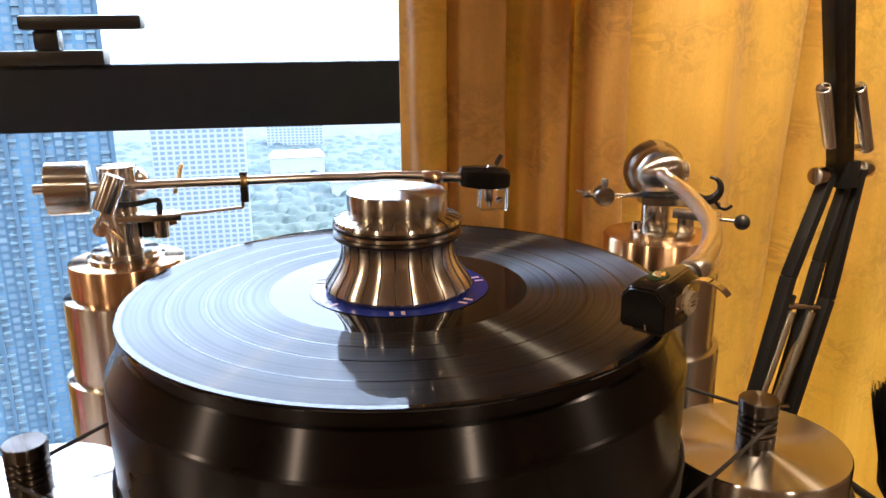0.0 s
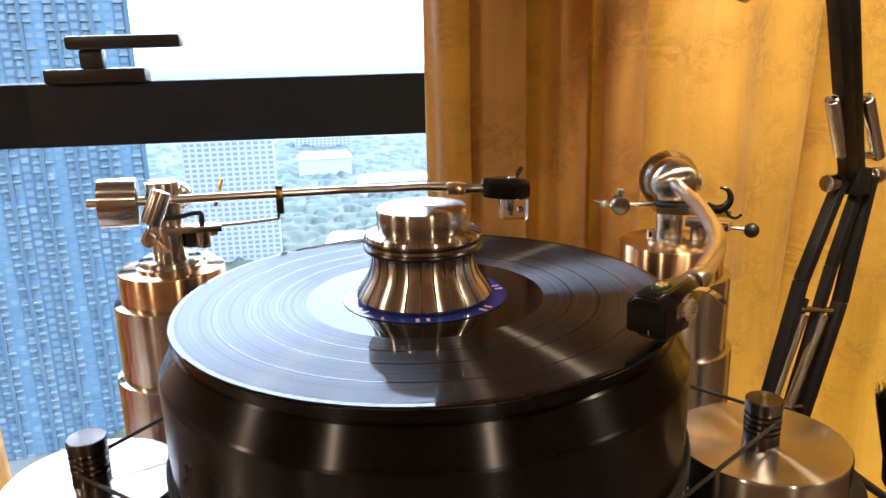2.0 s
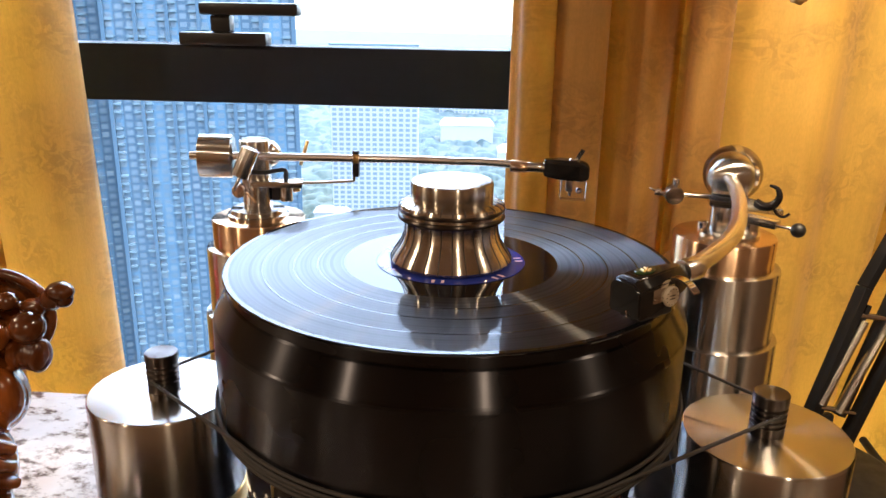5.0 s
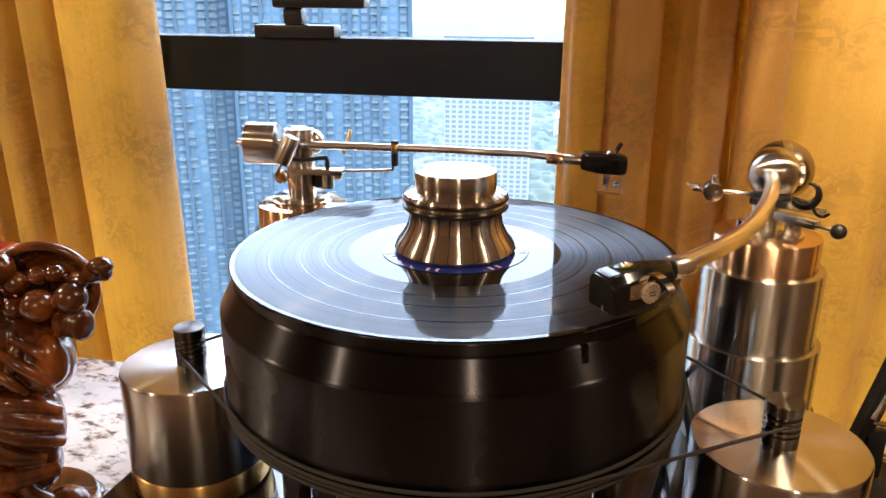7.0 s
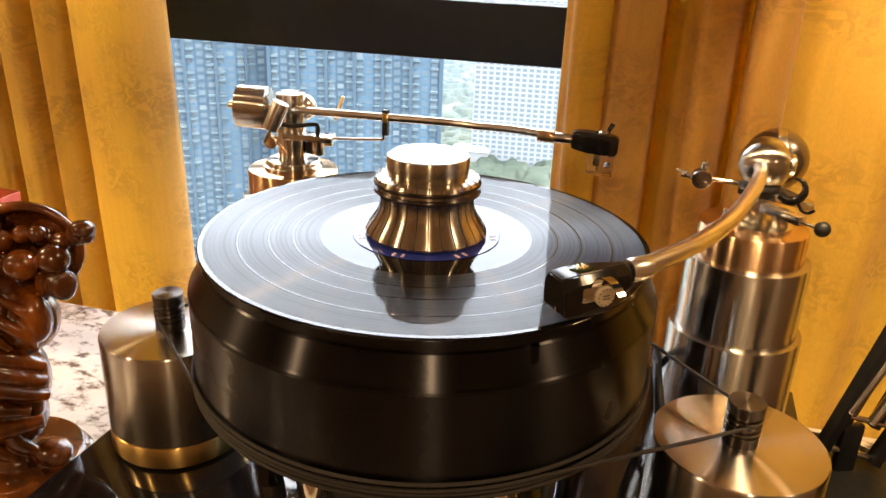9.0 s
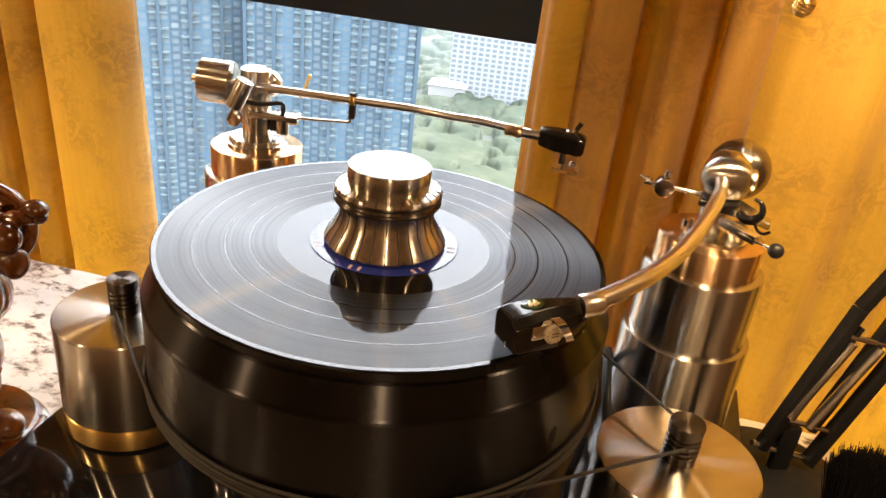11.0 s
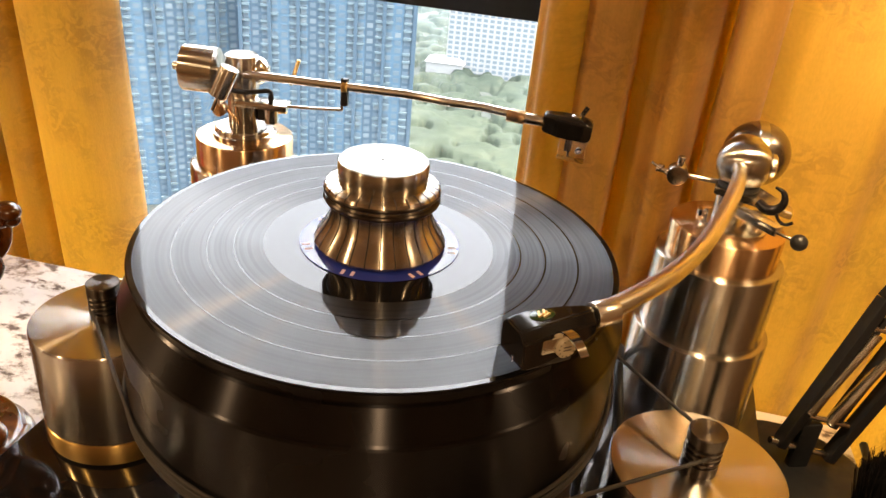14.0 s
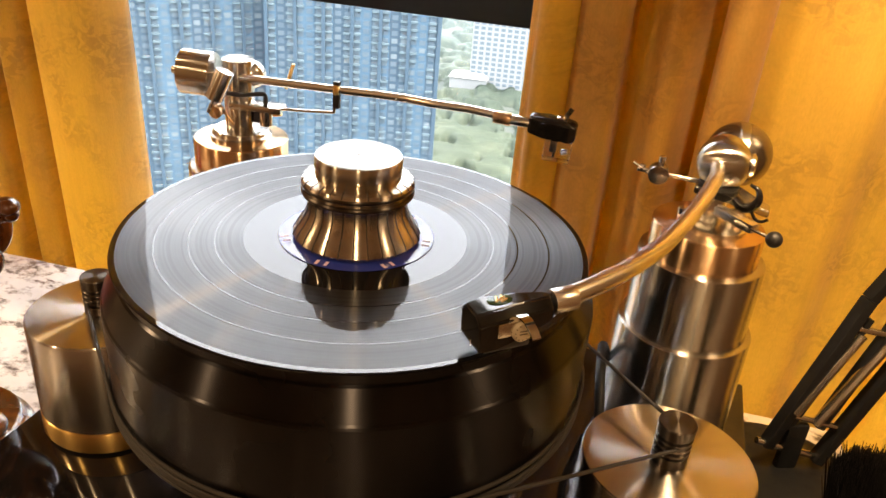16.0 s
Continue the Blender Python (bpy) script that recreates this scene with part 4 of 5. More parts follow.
bent("lower_arm", [(1.02, -0.019), (0.63, -0.0335), (0.02, -0.0275)], 0.0046, 0.0062)
bent("lower_arm", [(1.0, 0.026), (0.50, 0.0400), (-0.06, 0.0345)], 0.0052, 0.0062)
bent("lower_arm", [(0.98, 0.012), (0.66, 0.0075), (0.10, 0.0100)], 0.0046, 0.0050)
bent("lower_arm", [(0.56, -0.0215), (0.10, -0.0205)], 0.0030, 0.0050)
for w in (-1, 1):
    part("knuckle_knob", turned_cyl(0.0085, 0, 0.012, 0.001, 14, m=along(Jn + U * w * 0.029, Jn + U * w * 0.05)), STEEL, lampob, "steel thumb knob")
    part("knuckle_bolt", rod(Jn + U * w * 0.010, Jn + U * w * 0.03, 0.004), STEEL_FINE, lampob)
lift_off = Vector((-0.002, -0.004, 0.0015))
part("spring_bar", rod(on_lamp(0.52, -0.026) + lift_off, on_lamp(0.475, 0.030) + lift_off, 0.0030), STEEL_FINE, lampob)
part("spring_bar", rod(on_lamp(0.16, -0.026) + lift_off, on_lamp(0.10, 0.030) + lift_off, 0.0028), STEEL_FINE, lampob)
for a, b in (((0.165, -0.0195), (0.49, -0.0125)), ((0.115, 0.0085), (0.465, 0.0195))):
    part("spring", spring(on_lamp(*a) + lift_off * 1.6, on_lamp(*b) + lift_off * 1.6, 0.0046), STEEL_FINE, lampob, "coiled steel spring")
part("knuckle", box((-0.010, -0.012, -0.014), (0.010, 0.012, 0.012), 0.002, m=frame_on(Jn, U)), LAMP_PAINT, lampob)
UA = Vector((-0.041, -0.061, 0.082)).normalized()
part("upper_arm", bar(Jn - UA * 0.014 - U * 0.0085, Jn + UA * 0.40 - U * 0.0115, 0.0060, 0.0065), LAMP_PAINT, lampob)
part("upper_arm", bar(Jn - UA * 0.006 + U * 0.0040, Jn + UA * 0.40 + U * 0.0015, 0.0056, 0.0060), LAMP_PAINT, lampob)
QT = Jn + UA * 0.113 - U * 0.0290, Jn + UA * 0.111 + U * 0.0270
QB = Jn + UA * 0.041 - U * 0.0210, Jn + UA * 0.029 + U * 0.0420
for a, b in (QT, QB):
    part("spring_bar", rod(a, b, 0.0032), STEEL_FINE, lampob)
for a, b, w in ((QB[0], QT[0], 0.004), (QB[1], QT[1], -0.004)):
    part("spring", spring(a + U * w, b + U * w, 0.0058, 60), STEEL_FINE, lampob, "coiled steel spring")
part("foot_bracket", box((-0.010, -0.004, -0.022), (0.010, 0.005, 0.030), 0.003, m=frame_on(F, U)), LAMP_PAINT, lampob)
part("foot_pin", rod(F - U * 0.036 + Vector((0, 0, 0.012)), F + U * 0.036 - Vector((0, 0, 0.012)), 0.0032), STEEL_FINE, lampob)
HEAD = Jn + UA * 0.40
HD = Vector((0.80, 0.42, -0.70)).normalized()
part("shade", lathe([(0.0, -0.075), (0.022, -0.074), (0.028, -0.066), (0.034, -0.030), (0.075, 0.040), (0.0765, 0.040), (0.036, -0.032), (0.030, -0.068), (0.023, -0.0765), (0, -0.0775)], 64, m=along(HEAD, HEAD + HD)), LAMP_PAINT, lampob, "grey conical lamp shade")
bulb = new("desk_lamp_bulb", bpy.data.lights.new("desk_lamp_bulb", "AREA"))
bulb.data.shape, bulb.data.size, bulb.data.energy, bulb.data.color = "DISK", 0.06, DESK_LAMP, LAMP_TINT
bulb.matrix_world = look(HEAD + HD * 0.012, HEAD + HD)
KN = Vector((0.2200, 0.1145, 1.1760))
part("pull_rod", rod(KN + Vector((0.002, 0.001, 0.004)), HEAD + Vector((0.0, 0.0, -0.02)), 0.0016), BRASS, lampob)
part("pull_knob", lathe([(0, -0.006), (0.004, -0.0058), (0.0058, -0.003)] + [(0.0062 + 0.0004 * (k % 2), -0.003 + 0.0011 * k) for k in range(8)] + [(0.004, 0.0062), (0, 0.0065)], 20, m=along(KN, HEAD)), BRASS, lampob, "knurled brass knob")

# ---- the city below ----
GROUND = -150.0
# facade colours kept bluish and close together: distance haze is put into them
BLUE_WALL = material("blue_grey_facade", (0.054, 0.098, 0.140), 0.5)
BLUE_DEEP = material("deep_blue_facade", (0.040, 0.066, 0.092), 0.5)
BLUE_GLASS = material("facade_glass", (0.05, 0.08, 0.11), 0.4)
SLAB_PALE = material("pale_slab_edge", (0.078, 0.112, 0.132), 0.6)
WHITE_WALL = material("white_tower_render", (0.20, 0.21, 0.215), 0.6)
WINDOW_GREY = material("far_window_glass", (0.10, 0.13, 0.155), 0.4)
LEAVES = material("tree_leaves", (0.10, 0.17, 0.08), 0.6)
ROOF_RED = material("red_roof", (0.32, 0.07, 0.03), 0.7)
ROAD_GREY = material("asphalt", (0.16, 0.17, 0.18), 0.8)
GRASS = material("ground_green", (0.16, 0.24, 0.14), 0.8)
t, p, add, link = nodes(GRASS)
link(ramp(t, noise_at(t, 0.02, 6), [(0.3, (0.042, 0.052, 0.050)), (0.5, (0.050, 0.060, 0.058)), (0.66, (0.058, 0.066, 0.066)), (0.8, (0.085, 0.09, 0.092))]), p.inputs["Base Color"])
for m_, n_, c0, c1 in ((BLUE_GLASS, 0.35, (0.042, 0.069, 0.096), (0.095, 0.122, 0.140)), (WHITE_WALL, 0.1, (0.195, 0.205, 0.21), (0.22, 0.23, 0.235))):
    t, p, add, link = nodes(m_)
    gm = add("ShaderNodeNewGeometry")
    link(ramp(t, gm.outputs["Random Per Island"], [(0.0, c0), (0.80, [a * 0.72 + b * 0.28 for a, b in zip(c0, c1)]), (1.0, c1)]), p.inputs["Base Color"])

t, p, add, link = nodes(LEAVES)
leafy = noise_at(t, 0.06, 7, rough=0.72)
# crowns turn paler and bluer with distance: haze put into the base colour
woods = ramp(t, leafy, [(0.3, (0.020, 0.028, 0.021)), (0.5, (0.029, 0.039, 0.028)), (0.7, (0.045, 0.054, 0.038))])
hazed_woods = ramp(t, leafy, [(0.3, (0.022, 0.036, 0.042)), (0.5, (0.032, 0.048, 0.053)), (0.7, (0.052, 0.066, 0.068))])
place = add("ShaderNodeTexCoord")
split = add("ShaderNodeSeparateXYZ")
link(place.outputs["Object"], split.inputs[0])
haze_mix = add("ShaderNodeMix")
haze_mix.data_type = "RGBA"
link(mapped(t, split.outputs[1], 0.0, 1.0, 380, 850), haze_mix.inputs[0])
link(woods, haze_mix.inputs[6])
link(hazed_woods, haze_mix.inputs[7])
link(haze_mix.outputs[2], p.inputs["Base Color"])
for m_ in (BLUE_WALL, BLUE_DEEP, SLAB_PALE, WHITE_WALL, LEAVES, ROOF_RED, ROAD_GREY, GRASS, WINDOW_GREY):
    m_.node_tree.nodes["Principled BSDF"].inputs["Specular IOR Level"].default_value = 0.05


def bearing(az, dist):
    """Plan place at azimuth az (degrees, left of straight ahead)."""
    return -dist * math.sin(radians(az)), dist * math.cos(radians(az))


bm = bmesh.new()
n = 40
for i in range(n + 1):
    for j in range(n + 1):
        bm.verts.new((-3000 + 6000 * i / n, -600 + 5000 * j / n, GROUND))
bm.verts.ensure_lookup_table()
for i in range(n):
    for j in range(n):
        a = i * (n + 1) + j
        bm.faces.new((bm.verts[a], bm.verts[a + n + 1], bm.verts[a + n + 2], bm.verts[a + 1]))
structure("ground", bm, GRASS, "hazy green and built-up ground far below the window", "ground")


def slab_tower(name, az, dist, width, depth, height, turn, floors, bays, wall, glass, label, fins=True, balcony=True):
    x, y = bearing(az, dist)
    tw = thing(name, (x, y, GROUND), label, "building", rz=turn)
    part("wall", box((-width / 2, -depth / 2, 0), (width / 2, depth / 2, height)), wall, tw, smooth=False)
    part("roof", box((-width / 2 - 0.4, -depth / 2 - 0.4, height), (width / 2 + 0.4, depth / 2 + 0.4, height + 1.2)), SLAB_PALE, tw, smooth=False)
    fh = height / floors
    faces, verts, sl, slf, fin, finf, rec, recf = [], [], [], [], [], [], [], []

    def block(v, f, lo, hi):
        k = len(v)
        v += [(lo[0], lo[1], lo[2]), (hi[0], lo[1], lo[2]), (hi[0], hi[1], lo[2]), (lo[0], hi[1], lo[2]), (lo[0], lo[1], hi[2]), (hi[0], lo[1], hi[2]), (hi[0], hi[1], hi[2]), (lo[0], hi[1], hi[2])]
        f += [(k, k + 1, k + 5, k + 4), (k + 1, k + 2, k + 6, k + 5), (k + 2, k + 3, k + 7, k + 6), (k + 3, k, k + 4, k + 7), (k + 4, k + 5, k + 6, k + 7), (k, k + 3, k + 2, k + 1)]

    rng = random.Random(len(name) + bays)
    for side in (0, 1):
        span = width if side == 0 else depth
        nb = bays if side == 0 else max(2, round(bays * depth / width))
        bw = span / nb
        for b in range(nb):
            for fl in range(floors):
                z = fl * fh
                a, c = -span / 2 + b * bw + bw * 0.18, -span / 2 + (b + 1) * bw - bw * 0.18
                off = 0.25 + (0.5 if balcony and rng.random() < 0.4 else 0)
                lo, hi = (a, -depth / 2 - 0.12, z + fh * 0.25), (c, -depth / 2 + 0.1, z + fh * 0.85)
                if side:
                    lo, hi = (width / 2 - 0.1, a, z + fh * 0.25), (width / 2 + 0.12, c, z + fh * 0.85)
                block(verts, faces, lo, hi)
                if balcony and b % 3 != 1 and rng.random() < 0.7:
                    lo, hi = (a - bw * 0.1, -depth / 2 - 1.1, z), (c + bw * 0.1, -depth / 2 - 0.1, z + fh * 0.30)
                    if side:
                        lo, hi = (width / 2 + 0.1, a - bw * 0.1, z), (width / 2 + 1.1, c + bw * 0.1, z + fh * 0.30)
                    block(sl, slf, lo, hi)
            # flat dark strips for recessed bays: their shade is put into the colour
            if fins and b % 6 in (1, 2, 5):
                a, c = -span / 2 + b * bw, -span / 2 + (b + 1) * bw
                if side:
                    block(rec, recf, (width / 2 - 0.1, a, 0), (width / 2 + 0.06, c, height))
                else:
                    block(rec, recf, (a, -depth / 2 - 0.06, 0), (c, -depth / 2 + 0.1, height))
            if fins and b % 3 == 0:
                a = -span / 2 + b * bw
                if side:
                    block(fin, finf, (width / 2, a - 0.7, 0), (width / 2 + 1.6, a + 0.7, height))
                else:
                    block(fin, finf, (a - 0.7, -depth / 2 - 1.6, 0), (a + 0.7, -depth / 2, height))
    for nm, v, f, mt in (("windows", verts, faces, glass), ("balconies", sl, slf, SLAB_PALE), ("piers", fin, finf, BLUE_DEEP), ("recess_shade", rec, recf, BLUE_DEEP)):
        if v:
            me = bpy.data.meshes.new(nm)
            me.from_pydata(v, [], f)
            me.materials.append(mt)
            ob = new(nm, me)
            ob.parent = tw
            ob["kind"] = "stuff"
    return tw


slab_tower("apartment_tower", 29.0, 320, 66, 26, 222, 24, 74, 18, BLUE_WALL, BLUE_GLASS, "tall blue-grey glazed apartment tower with balconies")
slab_tower("apartment_tower", 42.0, 335, 82, 26, 218, 40, 72, 21, BLUE_WALL, BLUE_GLASS, "tall blue-grey glazed apartment tower with balconies")
slab_tower("apartment_tower", 17.2, 550, 60, 20, 124, 12, 36, 13, WHITE_WALL, WINDOW_GREY, "white apartment block with a regular grid of windows", fins=False, balcony=False)
slab_tower("apartment_tower", 10.5, 1150, 80, 20, 66, 6, 16, 14, WHITE_WALL, WINDOW_GREY, "far pale apartment block", fins=False, balcony=False)


def low_building(az, dist, w, d, h, turn, roof, label):
    x, y = bearing(az, dist)
    b = thing("low_building", (x, y, GROUND), label, "building", rz=turn)
    part("wall", box((-w / 2, -d / 2, 0), (w / 2, d / 2, h)), WHITE_WALL, b, smooth=False)
    bm = bmesh.new()
    vs = [bm.verts.new(v) for v in ((-w / 2 - 1, -d / 2 - 1, h), (w / 2 + 1, -d / 2 - 1, h), (w / 2 + 1, d / 2 + 1, h), (-w / 2 - 1, d / 2 + 1, h), (-w / 2 + 4, 0, h + d * 0.22), (w / 2 - 4, 0, h + d * 0.22))]
    for f in ((0, 1, 5, 4), (1, 2, 5), (2, 3, 4, 5), (3, 0, 4), (3, 2, 1, 0)):
        bm.faces.new([vs[i] for i in f])
    part("roof", bm, roof, b, smooth=False)


low_building(20.4, 545, 26, 16, 9, 12, WHITE_WALL, "low white building among the trees")
low_building(13.2, 325, 20, 12, 7, 20, ROOF_RED, "low house with a red pitched roof among trees")
low_building(7.5, 540, 60, 30, 12, 5, WHITE_WALL, "long low white hall among the trees")
low_building(5.5, 770, 70, 30, 14, 12, WHITE_WALL, "long low white hall among the trees")
low_building(10.5, 900, 60, 30, 20, 12, WHITE_WALL, "far low white block")

bm = strip([bearing(30, 330), bearing(4, 306), bearing(4, 322), bearing(30, 346)], GROUND + 0.1, GROUND + 0.3)
structure("road", bm, ROAD_GREY, "grey road between the trees far below", "road")

# tree crowns far below: one uneven roof of domed crowns with leaf sprays standing out of it
rng = np.random.default_rng(5)
NA, ND = 300, 330
azs = np.radians(np.linspace(1, 28, NA))
dists = 245 * (1300 / 245) ** np.linspace(0, 1, ND)
ga, gd = np.meshgrid(azs, dists, indexing="ij")
gx, gy = -gd * np.sin(ga), gd * np.cos(ga)
top = np.full(gx.shape, -2.0)
for k in range(2600):
    d = 245 + 1000 * rng.random() ** 1.5
    if 300 < d < 352:
        continue
    x, y = bearing(rng.uniform(1, 27), d)
    h, w = rng.uniform(7, 13), rng.uniform(4.0, 8.0)
    b = np.searchsorted(dists, (d - w, d + w))
    sl = slice(max(b[0] - 1, 0), b[1] + 1)
    q = 1 - ((gx[:, sl] - x) ** 2 + (gy[:, sl] - y) ** 2) / w ** 2
    top[:, sl] = np.maximum(top[:, sl], np.where(q > 0, h - w * 0.25 + w * 0.25 * np.sqrt(np.maximum(q, 0)), -2.0))
for _ in range(3):
    pad = np.pad(top, 1, mode="edge")
    top = (pad[:-2, 1:-1] + pad[2:, 1:-1] + pad[1:-1, :-2] + pad[1:-1, 2:] + 2 * top) / 6
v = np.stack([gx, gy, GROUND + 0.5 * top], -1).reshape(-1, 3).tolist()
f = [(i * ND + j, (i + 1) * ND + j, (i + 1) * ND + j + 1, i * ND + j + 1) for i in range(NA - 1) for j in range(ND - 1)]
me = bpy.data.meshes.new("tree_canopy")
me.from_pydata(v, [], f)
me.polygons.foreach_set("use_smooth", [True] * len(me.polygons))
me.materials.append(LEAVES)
tagged(new("tree_canopy", me), "dense green tree crowns far below the window, paling into painted haze", "trees", kind="stuff")

# ---- carved figure with a fruit basket ----
O = Vector((-0.327, -0.056, 0.923))
RIGHT, AWAY = Vector((0.936, 0.352, 0)), Vector((-0.352, 0.936, 0))


def carve(u, v, w=0.0):
    """Millimetres right, up and away from the front fruit; the robe narrows below the basket."""
    u -= 16.0 * min(max((-v - 40) / 30, 0), 1) if v > -165 else 0
    return O + RIGHT * (u / 1000) + Vector((0, 0, v / 1000)) + AWAY * (w / 1000)


def swag(bm, pts, r):
    path = smooth_path([carve(*q) for q in pts], 7)
    n = len(path)
    tube(path, [r * (0.45 + 0.55 * math.sin(math.pi * min(max(k / (n - 1), 0.08), 0.92))) / 1000 for k in range(n)], 10, bm)


bm = bmesh.new()
for u, v, w, r in ((0, 9, -4, 13.5), (25, 14, 0, 13), (-33, 36, 6, 14), (-22, 4, 2, 9), (-6, 28, 14, 8), (10, 31, 10, 8), (-24, 22, 12, 10), (-46, 10, 4, 14)):
    ball(carve(u, v, w), r / 1000, bm, scale=(1, 1, 0.95))
for k in range(5):
    ball(carve(13 + k * 4.2, -8 - abs(k - 2) * 0.8, 8 - 1.5 * k), 0.012, bm, scale=(0.52, 1, 1.1))
tube(smooth_path([carve(20, 20, 16), carve(32, 26, 12), carve(42, 32, 10), carve(50, 37, 10)], 6), [0.0075 + 0.0013 * math.sin(k * 0.7) for k in range(19)], 14, bm)
ball(carve(48, 38, 8), 0.0092, bm, scale=(1.15, 1, 0.8))
ball(carve(50, 32, 8), 0.0066, bm)
# basket: woven bowl with a thick rim
rim = [(-9 + 41 * math.cos(a), 12 + 37 * math.sin(a), 24 + 5 * math.cos(a)) for a in [2 * math.pi * k / 40 for k in range(40)]]
tube([carve(*q) for q in rim], 0.0042, 10, bm, ring=True)
for j in range(1, 6):
    s = 1 - j * 0.13
    tube([carve(-9 + 41 * s * math.cos(a), 12 + 37 * s * math.sin(a), 26 + 7 * j) for a in [2 * math.pi * k / 32 for k in range(32)]], 0.0030, 8, bm, ring=True)
for k in range(26):
    a = 2 * math.pi * k / 26
    tube([carve(-9 + 41 * s * math.cos(a), 12 + 37 * s * math.sin(a), 25 + 7 * j) for j, s in ((0, 1), (2, 0.74), (5, 0.35))], 0.0026, 6, bm)
ball(carve(-9, 12, 62), 0.016, bm)
# robe
ball(carve(-38, -38, 14), 0.040, bm, scale=(1.0, 0.75, 1.0))
ball(carve(-14, -44, 10), 0.033, bm, scale=(1.0, 0.85, 0.95))
ball(carve(-40, -95, 20), 0.046, bm, scale=(1.1, 0.7, 1.25))
ball(carve(-10, -100, 10), 0.027, bm, scale=(1.0, 0.8, 1.4))
ball(carve(-14, -128, 6), 0.022, bm, scale=(1.1, 0.8, 1.0))
ball(carve(-42, -140, 18), 0.044, bm, scale=(1.15, 0.75, 0.9))
ball(carve(2, -38, -4), 0.017, bm, scale=(0.95, 0.8, 1.3))
for pts, r in (([(-42, -62, -18), (-18, -66, -22), (4, -74, -12), (16, -88, 4)], 8), ([(-42, -66, -22), (-22, -74, -27), (2, -87, -17), (15, -102, 2)], 8),
               ([(-42, -70, -24), (-26, -82, -30), (-4, -99, -22), (17, -115, 0)], 8), ([(-44, -74, -24), (-34, -92, -32), (-16, -112, -28), (6, -124, -12)], 9),
               ([(-46, -86, -28), (-38, -112, -34), (-20, -132, -32), (16, -134, -10)], 11), ([(-22, -12, -6), (-18, -32, -17), (-28, -56, -22)], 6),
               ([(-32, -20, -20), (-12, -34, -23), (8, -50, -16), (15, -68, -2)], 5), ([(-36, -34, -25), (-18, -46, -25), (0, -60, -20)], 5), ([(-20, -16, -14), (2, -28, -14), (16, -46, 0)], 5), ([(-46, -14, -10), (-42, -36, -24), (-52, -58, -25)], 7),
               ([(-56, -66, -24), (-66, -110, -30), (-66, -164, -24)], 10), ([(-50, -108, -30), (-53, -138, -31), (-46, -168, -22)], 7),
               ([(-30, -136, -26), (-32, -152, -26), (-26, -170, -18)], 8), ([(-12, -140, -16), (-10, -156, -14), (-8, -170, -8)], 7),
               ([(-72, -166, -16), (-48, -178, -20), (-22, -180, -12)], 7)):
    swag(bm, pts, r)
ball(carve(-2, -172, -2), 0.015, bm, scale=(1.2, 1, 0.8))
ball(carve(-34, -178, -8), 0.018, bm, scale=(1.2, 1, 0.8))
# rocky base
b0 = carve(-44, -190, 6)
lathe([(0, TOP), (0.066, TOP), (0.069, TOP + 0.006), (0.066, TOP + 0.013), (0.061, TOP + 0.017), (0.058, TOP + 0.026), (0, TOP + 0.034)], 48, bm, pose(b0.x, b0.y, 0))
swag(bm, [(-20, -186, -44), (2, -188, -26), (16, -188, 2), (14, -188, 30)], 6)
figure = link_mesh("carved_figure", bm, CARVED)
rem = figure.modifiers.new("carve", "REMESH")
rem.mode, rem.voxel_size, rem.use_smooth_shade = "VOXEL", 0.0012, True
sm = figure.modifiers.new("soften", "SMOOTH")
sm.factor, sm.iterations = 0.4, 1
tagged(figure, "glossy carved reddish-brown wooden figure with draped robe and fruit basket", "figurine")

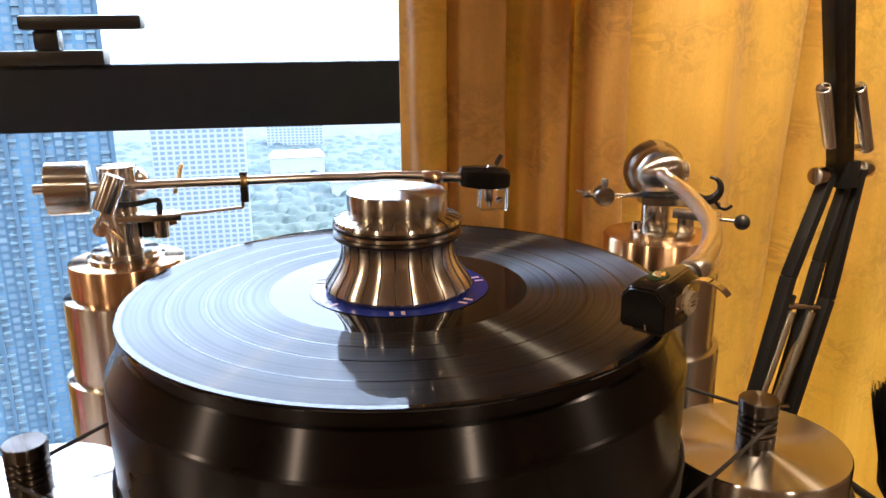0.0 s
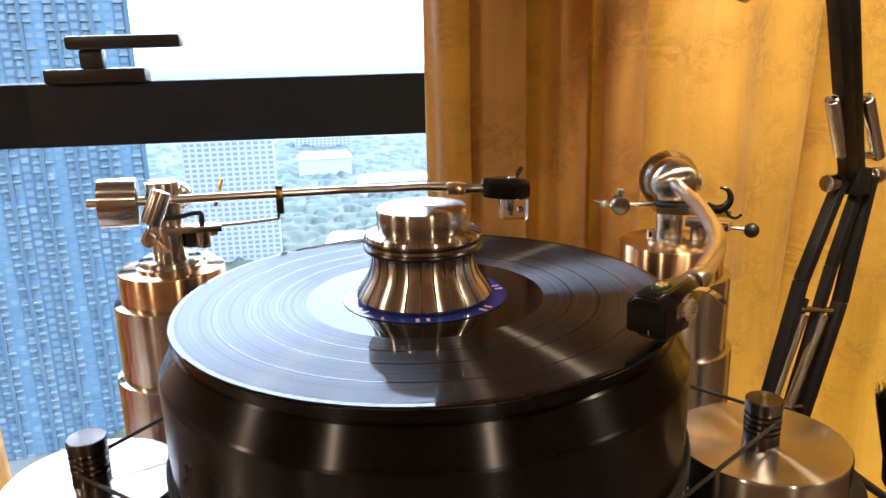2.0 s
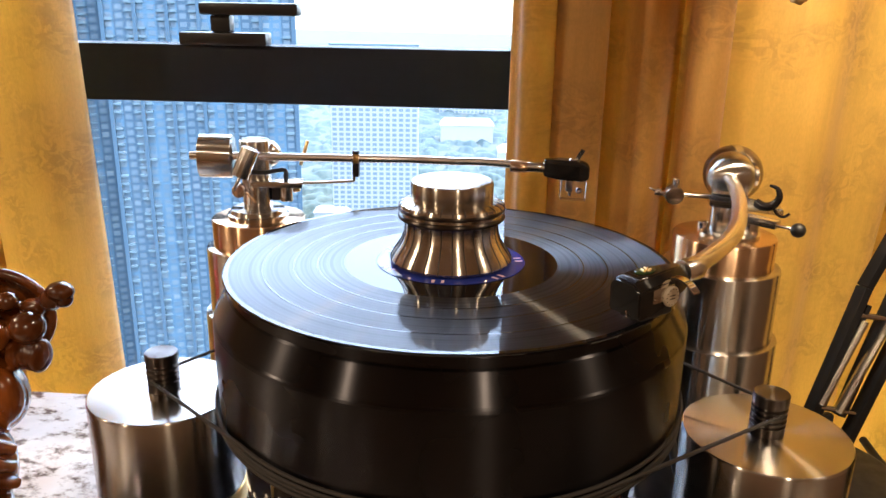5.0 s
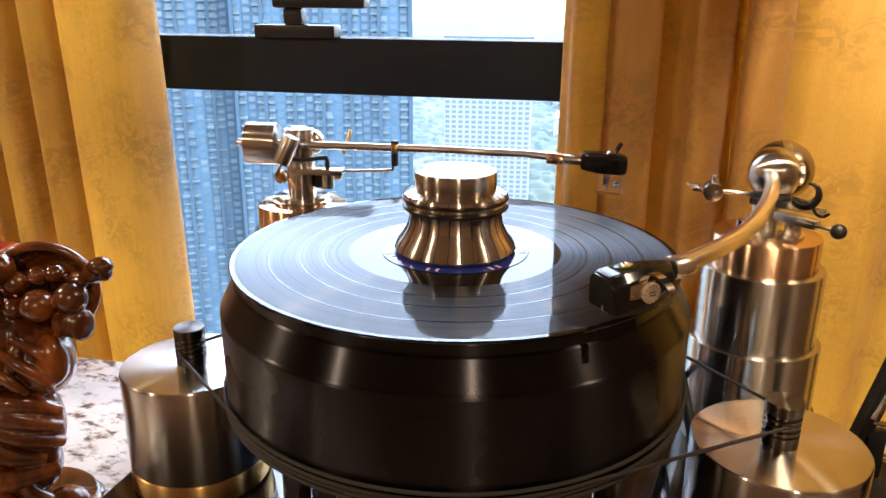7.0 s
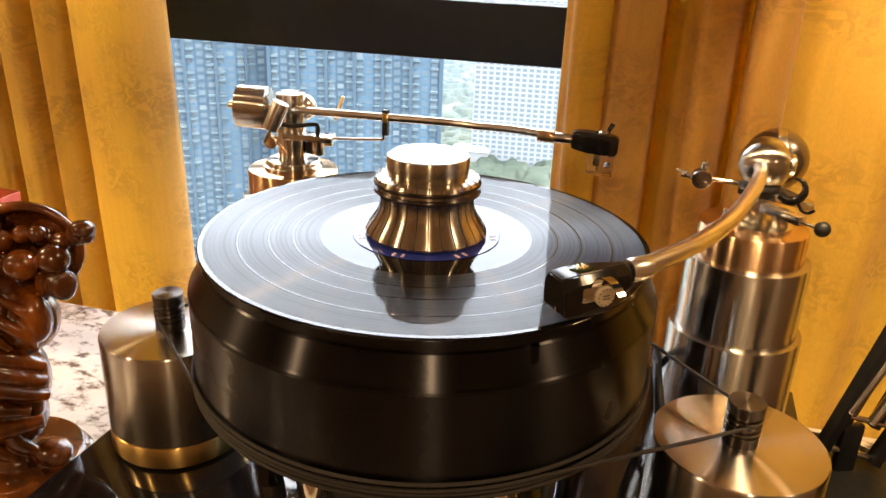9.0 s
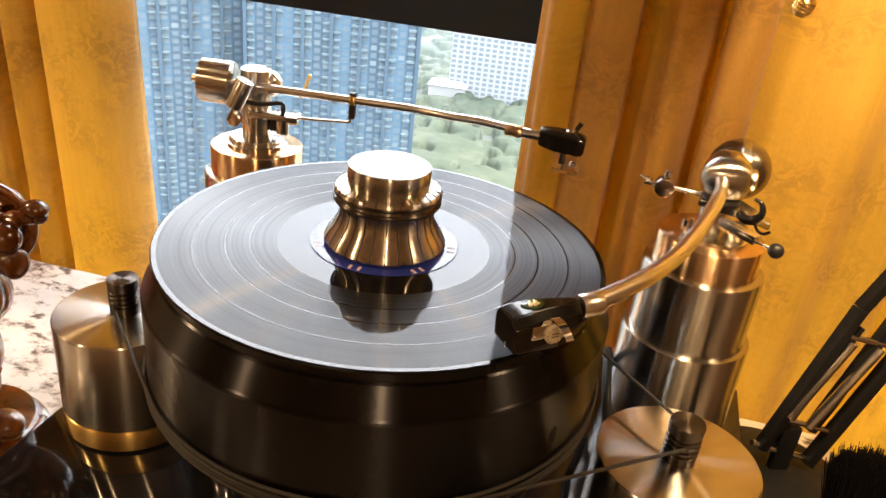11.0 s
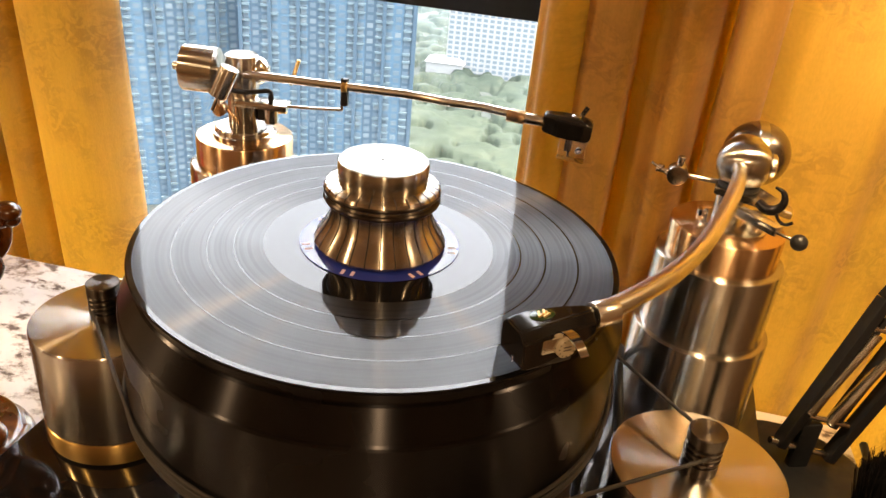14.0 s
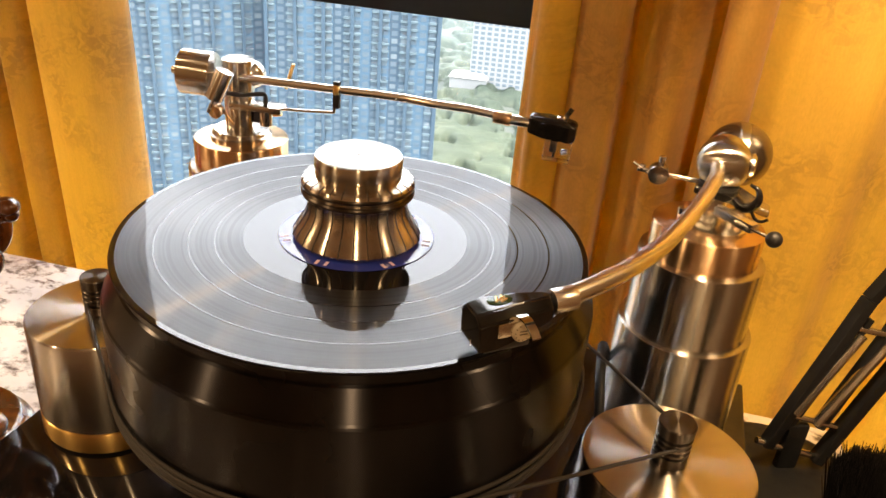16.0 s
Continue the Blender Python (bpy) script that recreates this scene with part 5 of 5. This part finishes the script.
# ---- small things beside the turntable ----
# brush standing on the counter
brush = thing("record_brush", (0.352, 0.052, TOP), "black bristle brush standing upright beside the motor pod", "brush")
part("brush_handle", lathe([(0, 0), (0.024, 0), (0.026, 0.003), (0.020, 0.055), (0.017, 0.10), (0.026, 0.116), (0.027, 0.130), (0, 0.130)], 48), BLACK_GLOSS, brush)
rng = random.Random(11)
v, f = [], []
for k in range(4500):
    a, r = rng.uniform(0, 6.283), 0.026 * math.sqrt(rng.random())
    x, y = r * math.cos(a), r * math.sin(a)
    out = 1.35 + rng.uniform(-0.12, 0.12)
    h = 0.196 + rng.uniform(-0.007, 0.002) - 0.5 * r
    w = 0.00045
    b0 = len(v)
    tx, ty = x * out + rng.gauss(0, 0.0012), y * out + rng.gauss(0, 0.0012)
    for (px, py, pz, ww) in ((x, y, 0.128, w), (tx, ty, h, w * 0.5)):
        v += [(px + ww, py, pz), (px - 0.5 * ww, py + 0.87 * ww, pz), (px - 0.5 * ww, py - 0.87 * ww, pz)]
    f += [(b0, b0 + 1, b0 + 4, b0 + 3), (b0 + 1, b0 + 2, b0 + 5, b0 + 4), (b0 + 2, b0, b0 + 3, b0 + 5), (b0 + 3, b0 + 4, b0 + 5)]
me = bpy.data.meshes.new("bristles")
me.from_pydata(v, [], f)
me.materials.append(BRISTLE)
ob = new("bristles", me)
ob.parent = brush

# red lacquer box with a white bowl on it, behind the carved figure
red = thing("lacquer_box", (-0.705, 0.125, TOP), "red lacquered box standing on the marble counter", "box", rz=8)
part("box_body", box((-0.075, -0.055, 0), (0.075, 0.055, 0.132), 0.003), RED_LACQUER, red)
part("box_lid", box((-0.077, -0.057, 0.133), (0.077, 0.057, 0.159), 0.003), RED_LACQUER, red)
bowl = thing("porcelain_jar", (-0.672, 0.130, TOP + 0.159), "white glazed porcelain jar on the red box", "jar")
part("jar_body", lathe([(0, 0), (0.026, 0), (0.028, 0.004), (0.034, 0.020), (0.046, 0.036), (0.050, 0.048), (0.047, 0.060), (0.040, 0.066), (0.036, 0.066), (0.040, 0.058), (0, 0.055)], 64), WHITE_GLAZE, bowl)

# leads on the counter and between platter and tower
cable = link_mesh("power_cable", tube(smooth_path([(0.395, 0.335, TOP + 0.005), (0.400, 0.29, TOP + 0.005), (0.415, 0.22, TOP + 0.005), (0.45, 0.10, TOP + 0.005), (0.52, -0.06, TOP + 0.005), (0.60, -0.20, TOP + 0.005)], 10), 0.0042, 12), BLACK_SATIN)
tagged(cable, "black cable curving down to the marble counter", "cable")
lead = link_mesh("arm_lead", tube(smooth_path([(0.150, 0.205, DECK + 0.040), (0.148, 0.170, DECK + 0.075), (0.158, 0.120, DECK + 0.070), (0.172, 0.085, DECK + 0.030), (0.180, 0.050, DECK + 0.006), (0.170, -0.02, DECK + 0.005)], 10), 0.0040, 12), LAMP_PAINT)
tagged(lead, "grey arm lead looping down to the plinth", "cable")
